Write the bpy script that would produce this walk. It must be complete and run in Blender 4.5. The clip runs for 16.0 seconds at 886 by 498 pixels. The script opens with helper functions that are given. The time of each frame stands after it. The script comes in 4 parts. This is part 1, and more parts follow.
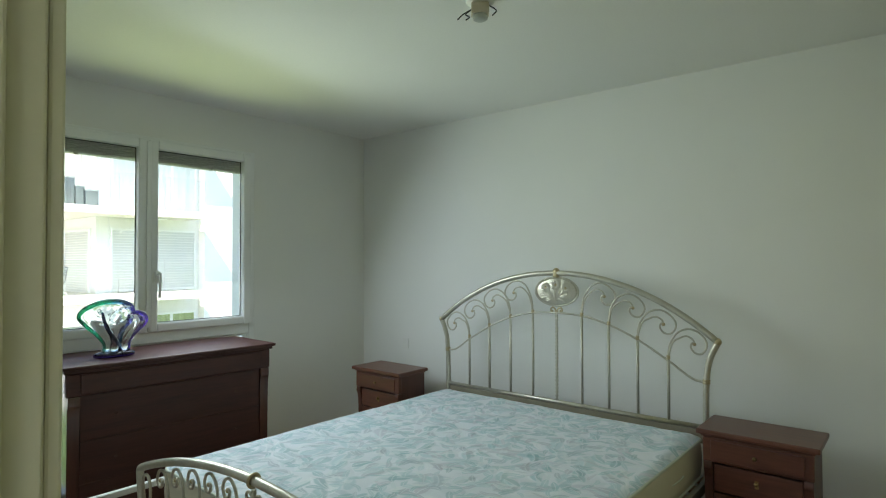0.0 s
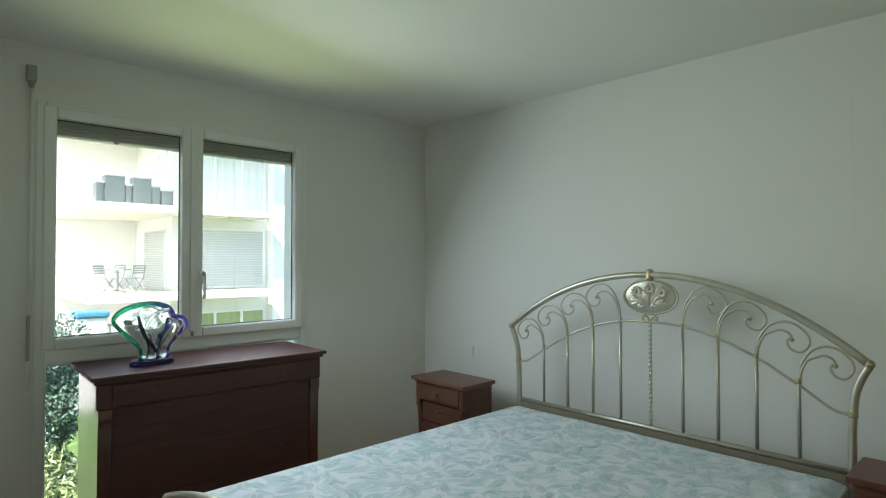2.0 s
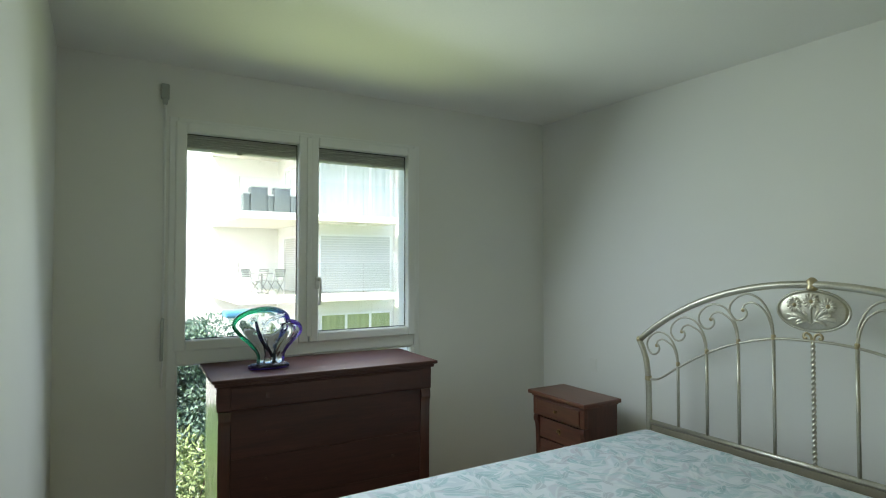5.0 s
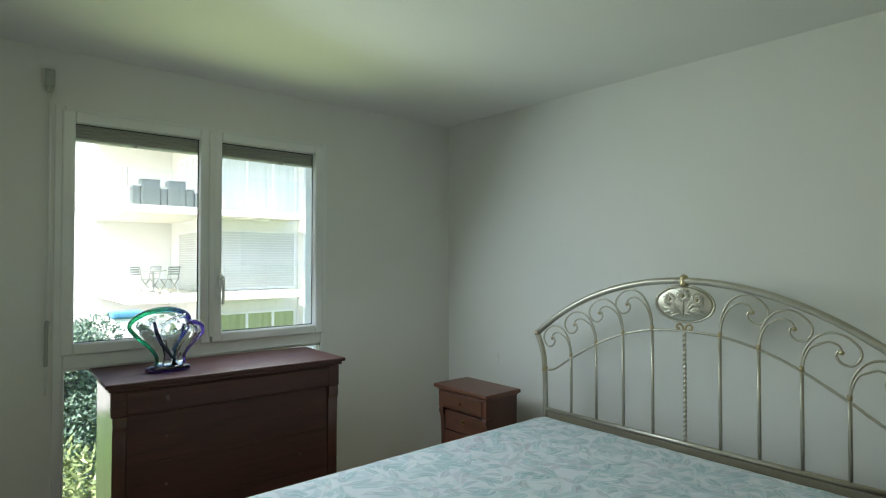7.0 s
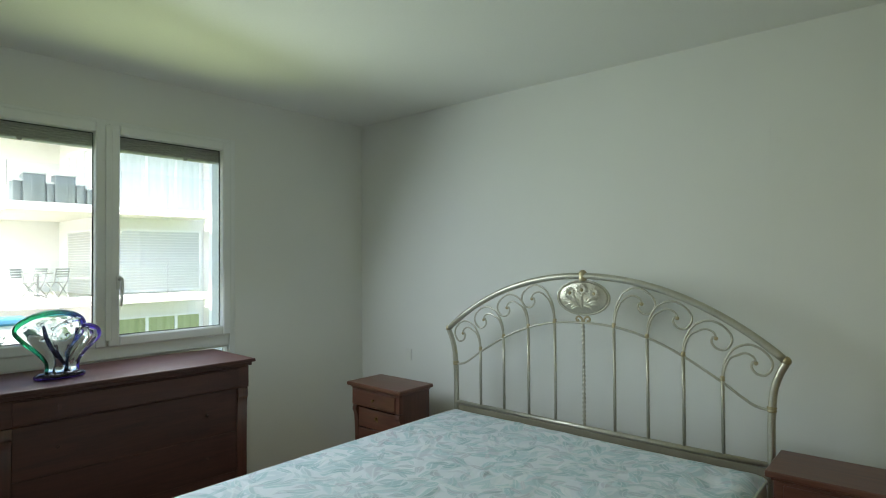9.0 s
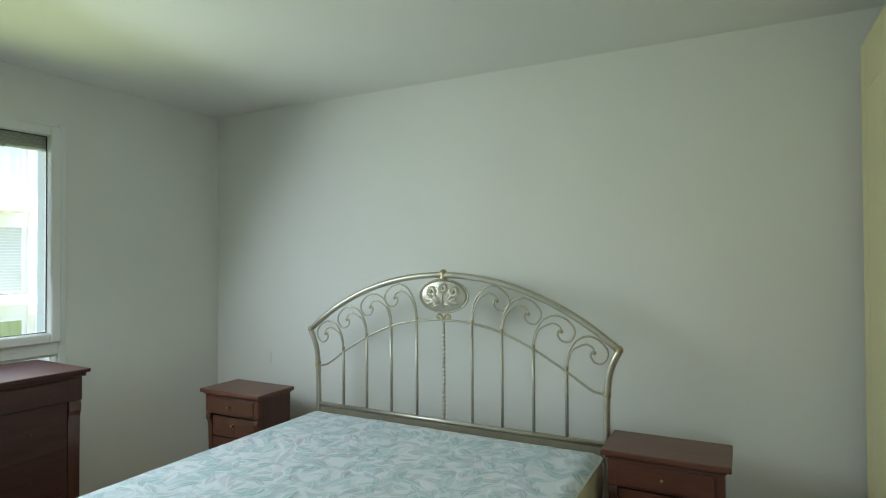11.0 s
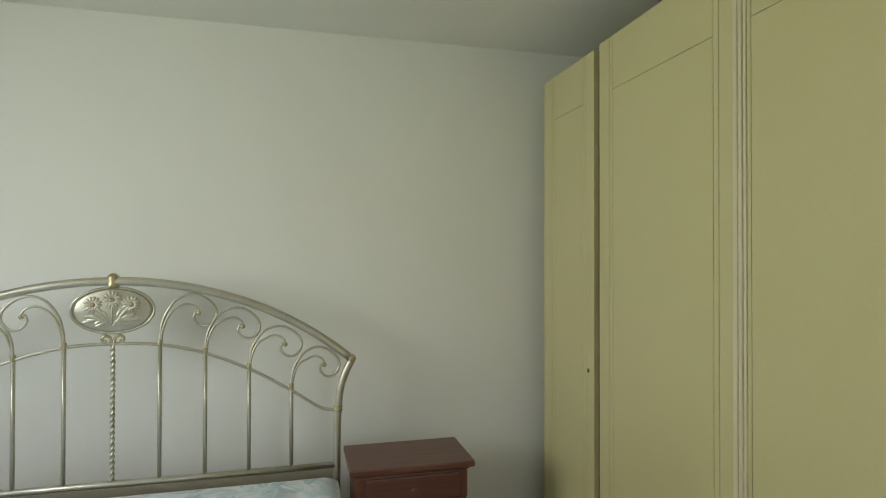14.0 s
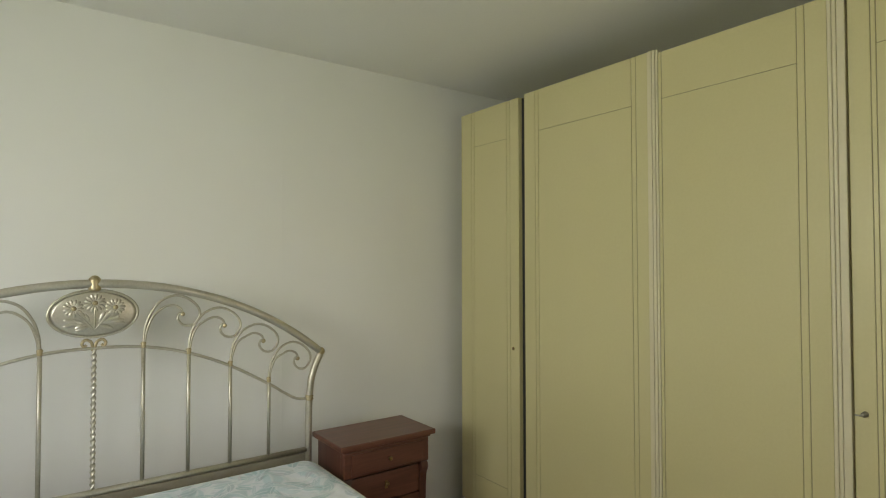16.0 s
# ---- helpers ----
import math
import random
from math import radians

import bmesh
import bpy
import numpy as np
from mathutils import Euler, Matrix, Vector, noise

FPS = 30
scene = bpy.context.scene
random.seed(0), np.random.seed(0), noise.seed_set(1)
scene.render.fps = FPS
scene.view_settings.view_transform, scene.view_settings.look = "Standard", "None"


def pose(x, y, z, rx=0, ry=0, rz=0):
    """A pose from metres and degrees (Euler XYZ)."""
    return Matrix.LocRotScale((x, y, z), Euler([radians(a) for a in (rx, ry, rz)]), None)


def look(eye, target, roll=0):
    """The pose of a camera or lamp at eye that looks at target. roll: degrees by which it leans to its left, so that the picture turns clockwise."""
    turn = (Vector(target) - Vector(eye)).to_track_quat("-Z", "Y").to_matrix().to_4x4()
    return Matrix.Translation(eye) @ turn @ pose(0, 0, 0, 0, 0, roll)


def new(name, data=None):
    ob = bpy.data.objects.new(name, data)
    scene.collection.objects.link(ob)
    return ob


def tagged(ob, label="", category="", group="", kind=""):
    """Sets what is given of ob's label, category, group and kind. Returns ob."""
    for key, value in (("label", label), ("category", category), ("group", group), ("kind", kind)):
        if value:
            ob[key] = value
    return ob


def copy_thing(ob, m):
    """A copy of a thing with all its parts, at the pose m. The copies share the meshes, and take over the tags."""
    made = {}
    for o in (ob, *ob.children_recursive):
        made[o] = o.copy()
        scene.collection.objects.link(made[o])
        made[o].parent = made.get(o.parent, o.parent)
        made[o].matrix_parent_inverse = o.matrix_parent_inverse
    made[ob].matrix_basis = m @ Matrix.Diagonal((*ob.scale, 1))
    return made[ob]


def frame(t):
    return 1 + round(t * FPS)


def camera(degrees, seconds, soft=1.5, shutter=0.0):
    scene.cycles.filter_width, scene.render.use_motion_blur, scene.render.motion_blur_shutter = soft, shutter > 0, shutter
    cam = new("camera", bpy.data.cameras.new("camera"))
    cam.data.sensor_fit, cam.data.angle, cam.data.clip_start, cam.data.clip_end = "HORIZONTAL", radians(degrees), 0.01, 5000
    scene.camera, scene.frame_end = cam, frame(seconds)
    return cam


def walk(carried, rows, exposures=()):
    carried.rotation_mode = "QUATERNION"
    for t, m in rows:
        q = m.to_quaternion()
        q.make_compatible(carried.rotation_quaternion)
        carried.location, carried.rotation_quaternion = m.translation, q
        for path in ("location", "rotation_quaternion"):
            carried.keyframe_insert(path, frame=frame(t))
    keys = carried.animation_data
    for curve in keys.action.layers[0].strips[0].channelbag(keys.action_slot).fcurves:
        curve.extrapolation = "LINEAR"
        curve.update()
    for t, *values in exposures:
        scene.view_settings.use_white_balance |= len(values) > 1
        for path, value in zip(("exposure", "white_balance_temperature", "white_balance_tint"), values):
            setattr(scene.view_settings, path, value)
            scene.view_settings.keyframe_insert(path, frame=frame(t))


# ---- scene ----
cam = camera(75.7, 16.0, soft=1.1)
PATH = [
    (0, (0.011, 0.031, 1.412), (-1.274, 1.564, 1.451), -0.1),
    (0.5, (-0.026, 0.072, 1.41), (-1.34, 1.58, 1.446), -0.0),
    (1, (-0.105, 0.148, 1.41), (-1.46, 1.619, 1.445), -0.0),
    (1.5, (-0.211, 0.273, 1.419), (-1.603, 1.708, 1.451), -0.0),
    (2, (-0.304, 0.352, 1.413), (-1.752, 1.731, 1.448), 0.0),
    (2.5, (-0.384, 0.46, 1.423), (-1.922, 1.739, 1.46), -0.0),
    (3, (-0.451, 0.569, 1.428), (-2.078, 1.732, 1.466), 0.0),
    (3.5, (-0.489, 0.6, 1.426), (-2.176, 1.674, 1.465), 0.0),
    (3.7, (-0.487, 0.607, 1.425), (-2.196, 1.645, 1.471), 0.0),
    (4.5, (-0.452, 0.560, 1.424), (-2.189, 1.551, 1.470), 0.0),
    (5.8, (-0.369, 0.480, 1.426), (-2.002, 1.634, 1.472), 0.0),
    (6, (-0.367, 0.482, 1.427), (-1.988, 1.653, 1.467), -0.0),
    (6.5, (-0.365, 0.482, 1.427), (-1.936, 1.72, 1.464), -0.1),
    (7, (-0.355, 0.465, 1.433), (-1.875, 1.765, 1.471), -0.0),
    (7.5, (-0.35, 0.461, 1.434), (-1.816, 1.82, 1.472), -0.0),
    (8, (-0.342, 0.45, 1.422), (-1.744, 1.875, 1.461), -0.1),
    (10.5, (-0.255, 0.43, 1.431), (-1.338, 2.111, 1.461), -0.4),
    (11, (-0.273, 0.43, 1.427), (-1.202, 2.201, 1.456), -0.3),
    (11.5, (-0.278, 0.562, 1.465), (-1.075, 2.397, 1.472), -0.6),
    (12, (-0.331, 0.718, 1.482), (-0.993, 2.605, 1.474), -0.7),
    (12.5, (-0.466, 0.8, 1.475), (-0.932, 2.745, 1.465), -0.4),
    (13, (-0.634, 0.786, 1.46), (-0.783, 2.78, 1.469), 0.0),
    (13.5, (-0.795, 0.735, 1.462), (-0.598, 2.725, 1.467), 0.0),
    (14, (-0.992, 0.688, 1.437), (-0.5, 2.626, 1.456), 0.1),
    (14.5, (-1.198, 0.688, 1.43), (-0.484, 2.557, 1.451), 0.1),
    (15, (-1.45, 0.712, 1.422), (-0.519, 2.482, 1.449), 0.1),
    (15.5, (-1.663, 0.683, 1.424), (-0.575, 2.361, 1.462), 0.0),
    (16, (-1.883, 0.626, 1.408), (-0.703, 2.239, 1.457), -0.1),
]
walk(cam, [(t, look(eye, target, roll)) for t, eye, target, roll in PATH],
     [(0.0, 1.66, 6500, 10), (2.0, 1.55, 6500, 10), (8.0, 1.55, 6500, 10), (11.0, 1.89, 6500, 10), (12.5, 1.97, 6700, 12), (14.0, 1.99, 7200, 17), (16.0, 2.01, 7600, 21)])

# ---- world, sun, daylight and exposure ----
SUN_DIR = Vector((0.30, -0.55, 0.78)).normalized()
world = bpy.data.worlds.new("sky")
scene.world = world
world.use_nodes = True
wn = world.node_tree
sky = wn.nodes.new("ShaderNodeTexSky")
sky.sky_type = "NISHITA"
sky.sun_disc = False
sky.sun_elevation = math.asin(SUN_DIR.z)
sky.sun_rotation = math.atan2(SUN_DIR.x, SUN_DIR.y)
wn.nodes["Background"].inputs["Strength"].default_value = 0.15
wn.links.new(sky.outputs["Color"], wn.nodes["Background"].inputs["Color"])

sun_data = bpy.data.lights.new("sun", "SUN")
sun_data.energy, sun_data.angle, sun_data.color = 5.0, radians(0.6), (1.0, 0.97, 0.91)
sun = new("sun", sun_data)
sun.matrix_world = look(SUN_DIR * 60, (0, 0, 0))

# daylight entering by the two sashes: the sky from above, the sunlit garden from below


def daylight(name, x, z, width, height, target, watts, colour, spread):
    data = bpy.data.lights.new(name, "AREA")
    data.shape, data.size, data.size_y = "RECTANGLE", width, height
    data.energy, data.color, data.spread = watts, colour, radians(spread)
    new(name, data).matrix_world = look((x, 1.56, z), target)


daylight("window_skylight", -3.34, 1.67, 1.08, 0.84, (-0.9, 2.15, 0.12), 6.0, (0.80, 0.94, 1.0), 163)
daylight("window_garden_light", -3.47, 1.67, 1.26, 0.84, (-0.9, 1.64, 2.48), 1.42, (0.82, 1.0, 0.44), 120)
# added fill lamp behind the doorway, brightening the door lining; its window is invented
hall_data = bpy.data.lights.new("hall_fill_light", "AREA")
hall_data.shape, hall_data.size, hall_data.size_y = "RECTANGLE", 0.9, 1.1
hall_data.energy, hall_data.color = 0.7, (1.0, 0.97, 0.90)
new("hall_fill_light", hall_data).matrix_world = look((0.1, -1.38, 1.5), (-0.3, 1.0, 1.3))

# ---- room ----
X0, X1, Y0, Y1, H = -3.66, 0.76, 0.335, 3.35, 2.455
GROUND = -2.6


# ---- node helpers ----
def mat_base(name):
    m = bpy.data.materials.new(name)
    m.use_nodes = True
    nt = m.node_tree
    return m, nt, nt.nodes["Principled BSDF"]


def add(nt, kind, **kw):
    n = nt.nodes.new(kind)
    for k, v in kw.items():
        n.inputs[k].default_value = v
    return n


def ramp(nt, src, stops):
    r = nt.nodes.new("ShaderNodeValToRGB")
    e = r.color_ramp.elements
    while len(e) < len(stops):
        e.new(0.5)
    for el, (p, c) in zip(e, stops):
        el.position, el.color = p, (*c, 1)
    nt.links.new(src, r.inputs["Fac"])
    return r.outputs["Color"]


def blend(nt, fac, a, b, mode="MIX"):
    n = nt.nodes.new("ShaderNodeMix")
    n.data_type, n.blend_type = "RGBA", mode
    for sock, v in ((n.inputs[0], fac), (n.inputs[6], a), (n.inputs[7], b)):
        if isinstance(v, (int, float)):
            sock.default_value = v
        elif isinstance(v, tuple):
            sock.default_value = (*v, 1)
        else:
            nt.links.new(v, sock)
    return n.outputs[2]


def calc(nt, op, a, b=0.0, c=0.0):
    n = nt.nodes.new("ShaderNodeMath")
    n.operation = op
    for sock, v in zip(n.inputs, (a, b, c)):
        if isinstance(v, (int, float)):
            sock.default_value = v
        else:
            nt.links.new(v, sock)
    return n.outputs[0]


def coords(nt, scale=(1, 1, 1), rot=(0, 0, 0), loc=(0, 0, 0)):
    tc = nt.nodes.new("ShaderNodeTexCoord")
    mp = nt.nodes.new("ShaderNodeMapping")
    mp.inputs["Scale"].default_value, mp.inputs["Rotation"].default_value, mp.inputs["Location"].default_value = scale, rot, loc
    nt.links.new(tc.outputs["Object"], mp.inputs["Vector"])
    return mp.outputs["Vector"]


def noise_tex(nt, vec, scale, detail=4.0, rough=0.55, distort=0.0):
    n = add(nt, "ShaderNodeTexNoise", Scale=scale, Detail=detail, Roughness=rough, Distortion=distort)
    nt.links.new(vec, n.inputs["Vector"])
    return n.outputs["Fac"]


def bump(nt, bsdf, height, strength, dist):
    b = add(nt, "ShaderNodeBump", Strength=strength, Distance=dist)
    nt.links.new(height, b.inputs["Height"])
    nt.links.new(b.outputs["Normal"], bsdf.inputs["Normal"])


def surface(name, light, dark, rough=0.5, metal=0.0, big=1.5, fine=60.0, relief=0.2, depth=0.002, stretch=(1, 1, 1), gloss_var=0.1, coat=0.0):
    """Colour between two tones by broad and fine noise, with matching relief and uneven gloss."""
    m, nt, b = mat_base(name)
    v = coords(nt, stretch)
    n1, n2 = noise_tex(nt, v, big, 5), noise_tex(nt, v, fine, 5)
    f = calc(nt, "MULTIPLY_ADD", n2, 0.4, calc(nt, "MULTIPLY", n1, 0.6))
    nt.links.new(ramp(nt, f, [(0.30, dark), (0.68, light)]), b.inputs["Base Color"])
    nt.links.new(calc(nt, "MULTIPLY_ADD", n1, gloss_var, rough - gloss_var / 2), b.inputs["Roughness"])
    b.inputs["Metallic"].default_value = metal
    b.inputs["Coat Weight"].default_value = coat
    b.inputs["Coat Roughness"].default_value = 0.25
    bump(nt, b, n2, relief, depth)
    return m


def wood(name, light, mid, dark, axis="x", rough=0.38, scale=1.0, coat=0.15, vary=False, coat_rough=0.3):
    """Long grain along one axis, with darker pores and broad figure."""
    m, nt, b = mat_base(name)
    s = {"x": (1.2, 16, 16), "y": (16, 1.2, 16), "z": (16, 16, 1.2)}[axis]
    v = coords(nt, tuple(c * scale for c in s))
    if vary:
        oi = nt.nodes.new("ShaderNodeObjectInfo")
        va = nt.nodes.new("ShaderNodeVectorMath")
        va.operation = "ADD"
        comb = nt.nodes.new("ShaderNodeCombineXYZ")
        for i in range(3):
            nt.links.new(calc(nt, "MULTIPLY", oi.outputs["Random"], 37.0 + 11 * i), comb.inputs[i])
        nt.links.new(v, va.inputs[0])
        nt.links.new(comb.outputs[0], va.inputs[1])
        v = va.outputs[0]
    figure = noise_tex(nt, v, 0.9, 4, 0.6, 1.2)
    pores = noise_tex(nt, v, 7.0, 6, 0.7)
    f = calc(nt, "MULTIPLY_ADD", pores, 0.45, calc(nt, "MULTIPLY", figure, 0.55))
    nt.links.new(ramp(nt, f, [(0.32, dark), (0.5, mid), (0.68, light)]), b.inputs["Base Color"])
    nt.links.new(calc(nt, "MULTIPLY_ADD", pores, 0.2, rough - 0.1), b.inputs["Roughness"])
    b.inputs["Coat Weight"].default_value = coat
    b.inputs["Coat Roughness"].default_value = coat_rough
    bump(nt, b, pores, 0.12, 0.0008)
    return m


def glass(name, colour=(1, 1, 1), rough=0.0, ior=1.45):
    m, nt, b = mat_base(name)
    b.inputs["Base Color"].default_value = (*colour, 1)
    b.inputs["Roughness"].default_value = rough
    b.inputs["IOR"].default_value = ior
    b.inputs["Transmission Weight"].default_value = 1.0
    return m


# ---- materials ----
def wall_paint():
    m, nt, b = mat_base("matt_wall_paint")
    v = coords(nt)
    broad, roller, speck = noise_tex(nt, v, 0.8, 4), noise_tex(nt, v, 55, 3), noise_tex(nt, v, 260, 2)
    nt.links.new(ramp(nt, broad, [(0.25, (0.765, 0.765, 0.745)), (0.75, (0.82, 0.82, 0.80))]), b.inputs["Base Color"])
    b.inputs["Roughness"].default_value = 0.82
    bump(nt, b, calc(nt, "MULTIPLY_ADD", speck, 0.5, roller), 0.10, 0.0012)
    return m


WALL = wall_paint()
CEIL = surface("white_ceiling_paint", (0.83, 0.83, 0.81), (0.78, 0.78, 0.76), 0.85, big=0.7, fine=90, relief=0.08)
PVC = surface("white_window_plastic", (0.84, 0.85, 0.85), (0.80, 0.81, 0.81), 0.32, big=2, fine=120, relief=0.03, depth=0.0004)
CREAM = surface("cream_door_lacquer", (0.72, 0.70, 0.52), (0.68, 0.66, 0.48), 0.4, big=1.2, fine=70, relief=0.05, depth=0.0006)
WARDROBE = surface("yellow_cream_wardrobe_lacquer", (0.605, 0.548, 0.312), (0.565, 0.510, 0.285), 0.36, big=1.4, fine=90, relief=0.05, depth=0.0006)
MOULD = surface("pale_taupe_moulding_lacquer", (0.68, 0.62, 0.45), (0.63, 0.57, 0.41), 0.36, big=1.4, fine=90, relief=0.05, depth=0.0006)
GROOVE = surface("grey_brown_groove", (0.33, 0.29, 0.18), (0.27, 0.235, 0.15), 0.7)
MAHOGANY = wood("dark_mahogany_chest", (0.086, 0.029, 0.025), (0.062, 0.020, 0.018), (0.038, 0.012, 0.011), "y", 0.50, coat=0.0)
MAHOGANY_Z = wood("dark_mahogany_upright", (0.106, 0.034, 0.028), (0.074, 0.023, 0.019), (0.044, 0.014, 0.012), "z", 0.34, coat=1.0, coat_rough=0.16)
REDWOOD = wood("reddish_walnut_veneer", (0.175, 0.062, 0.038), (0.122, 0.041, 0.026), (0.068, 0.023, 0.016), "x", 0.36)
REDWOOD_Z = wood("reddish_walnut_upright", (0.135, 0.048, 0.031), (0.096, 0.033, 0.022), (0.055, 0.019, 0.014), "z", 0.38)
BRASS = surface("aged_brass", (0.36, 0.25, 0.12), (0.20, 0.135, 0.065), 0.38, 1.0, 20, 160, 0.1, 0.0004)
GREYKEY = surface("dull_nickel", (0.42, 0.41, 0.38), (0.26, 0.25, 0.23), 0.35, 1.0, 20, 160, 0.1, 0.0004)
SILVER = surface("champagne_silver_metal", (0.60, 0.575, 0.50), (0.42, 0.39, 0.32), 0.38, 0.8, 9, 130, 0.12, 0.0005, gloss_var=0.2)
GOLDED = surface("gold_rubbed_metal", (0.55, 0.47, 0.31), (0.38, 0.31, 0.19), 0.38, 0.85, 18, 140, 0.12, 0.0005)
STRIP = surface("beige_painted_metal", (0.31, 0.275, 0.21), (0.23, 0.20, 0.15), 0.5, 0.3, 6, 120, 0.1, 0.0005)
PARQUET = wood("oak_parquet", (0.52, 0.37, 0.235), (0.44, 0.30, 0.18), (0.33, 0.21, 0.12), "x", 0.4, 1.0, 0.2, True)
JOINT = surface("floor_screed", (0.10, 0.07, 0.05), (0.06, 0.045, 0.03), 0.8)
TICKING = surface("cream_mattress_border", (0.70, 0.66, 0.54), (0.62, 0.58, 0.46), 0.85, big=4, fine=220, relief=0.3, depth=0.001)
PIPING = surface("pale_green_piping", (0.66, 0.70, 0.62), (0.56, 0.60, 0.52), 0.8, big=8, fine=260, relief=0.3, depth=0.0008)
SEAT = surface("white_plastic_plate", (0.80, 0.80, 0.77), (0.76, 0.76, 0.73), 0.35, relief=0.02)
# near-black for seals and keyholes, and for the painted shade in the wardrobe gap
DARK = surface("dark_slot_and_shade", (0.03, 0.03, 0.03), (0.02, 0.02, 0.02), 0.6)
WIRE_MAT = surface("black_wire", (0.03, 0.03, 0.035), (0.02, 0.02, 0.02), 0.45)
IVORY = surface("ivory_lampholder_plastic", (0.62, 0.56, 0.44), (0.52, 0.46, 0.35), 0.4, big=20, fine=150, relief=0.05)
PANE = glass("clear_pane", (0.985, 0.995, 0.99))
SLAT = surface("aluminium_blind_slat", (0.56, 0.54, 0.48), (0.48, 0.46, 0.40), 0.5, 0.1, 3, 120, 0.05)
VCLEAR = glass("clear_art_glass", (0.88, 0.93, 0.94), 0.02, 1.5)
VNAVY = glass("navy_art_glass", (0.05, 0.06, 0.16), 0.02, 1.48)
VPURPLE = glass("purple_art_glass", (0.07, 0.035, 0.30), 0.02, 1.48)
ROD = surface("grey_crank_metal", (0.44, 0.46, 0.44), (0.36, 0.38, 0.36), 0.4, 0.2, 5, 120, 0.05)
RENDER = surface("white_facade_render", (0.82, 0.82, 0.80), (0.76, 0.76, 0.74), 0.9, big=0.5, fine=14, relief=0.3, depth=0.006)
SOFFIT = surface("cream_balcony_soffit", (0.68, 0.66, 0.59), (0.62, 0.60, 0.53), 0.85, big=0.6, fine=12, relief=0.1)
BLIND = surface("light_grey_shutter_metal", (0.62, 0.63, 0.61), (0.55, 0.56, 0.55), 0.5, 0.1, 0.6, 10, 0.05)
AQUA = glass("pale_aqua_balustrade_glass", (0.955, 0.985, 0.98), 0.0)
CURTAIN = surface("pale_curtain_cloth", (0.70, 0.73, 0.725), (0.60, 0.65, 0.65), 0.9, big=1.0, fine=9, stretch=(1, 6, 0.3), relief=0.3)
CURTAIN_G = surface("green_curtain_cloth", (0.42, 0.47, 0.26), (0.26, 0.32, 0.16), 0.9, big=1.0, fine=9, stretch=(1, 6, 0.3), relief=0.3)
WICKER = surface("grey_wicker_weave", (0.115, 0.14, 0.14), (0.065, 0.082, 0.084), 0.75, big=6, fine=40, stretch=(1, 1, 4), relief=0.6, depth=0.01)
PAVING = surface("pale_concrete_paving", (0.42, 0.41, 0.38), (0.33, 0.32, 0.30), 0.9, big=0.7, fine=12, relief=0.3, depth=0.004)
GRASS = surface("mown_lawn", (0.10, 0.17, 0.035), (0.05, 0.10, 0.02), 0.95, big=0.6, fine=26, relief=0.8, depth=0.03)
BARK = surface("brown_bark", (0.14, 0.10, 0.07), (0.07, 0.05, 0.035), 0.95, big=8, fine=50, relief=0.7, depth=0.01)
BLUE = surface("blue_plastic_sheet", (0.09, 0.27, 0.42), (0.06, 0.20, 0.34), 0.5, big=3, fine=20, relief=0.3)
IRON = surface("dark_painted_iron", (0.06, 0.065, 0.065), (0.035, 0.035, 0.04), 0.5)
CLAY = surface("terracotta_pot", (0.42, 0.17, 0.09), (0.32, 0.12, 0.07), 0.85, big=6, fine=60)
# dark terrace metal, its grey lifted so the colour carries the outdoor glare
FURNITURE = surface("glare_lightened_metal", (0.30, 0.31, 0.29), (0.22, 0.23, 0.22), 0.5)
LIME = surface("lime_planter", (0.45, 0.47, 0.06), (0.36, 0.38, 0.05), 0.5)


def leaf_mat(name, light, dark, rough=0.4):
    m, nt, b = mat_base(name)
    g = nt.nodes.new("ShaderNodeNewGeometry")
    nt.links.new(ramp(nt, g.outputs["Random Per Island"], [(0.0, dark), (0.6, light), (1.0, tuple(c * 1.25 for c in light))]), b.inputs["Base Color"])
    b.inputs["Roughness"].default_value = rough
    b.inputs["Transmission Weight"].default_value = 0.0
    b.inputs["Subsurface Weight"].default_value = 0.15
    b.inputs["Subsurface Radius"].default_value = (0.02, 0.03, 0.01)
    return m


LAUREL = leaf_mat("laurel_leaf", (0.24, 0.30, 0.13), (0.11, 0.15, 0.06), 0.28)
# hedge green is lifted and greyed, so the leaf colour holds the pane's haze
HEDGE = leaf_mat("dark_hedge_leaf", (0.15, 0.225, 0.17), (0.095, 0.155, 0.12), 0.8)


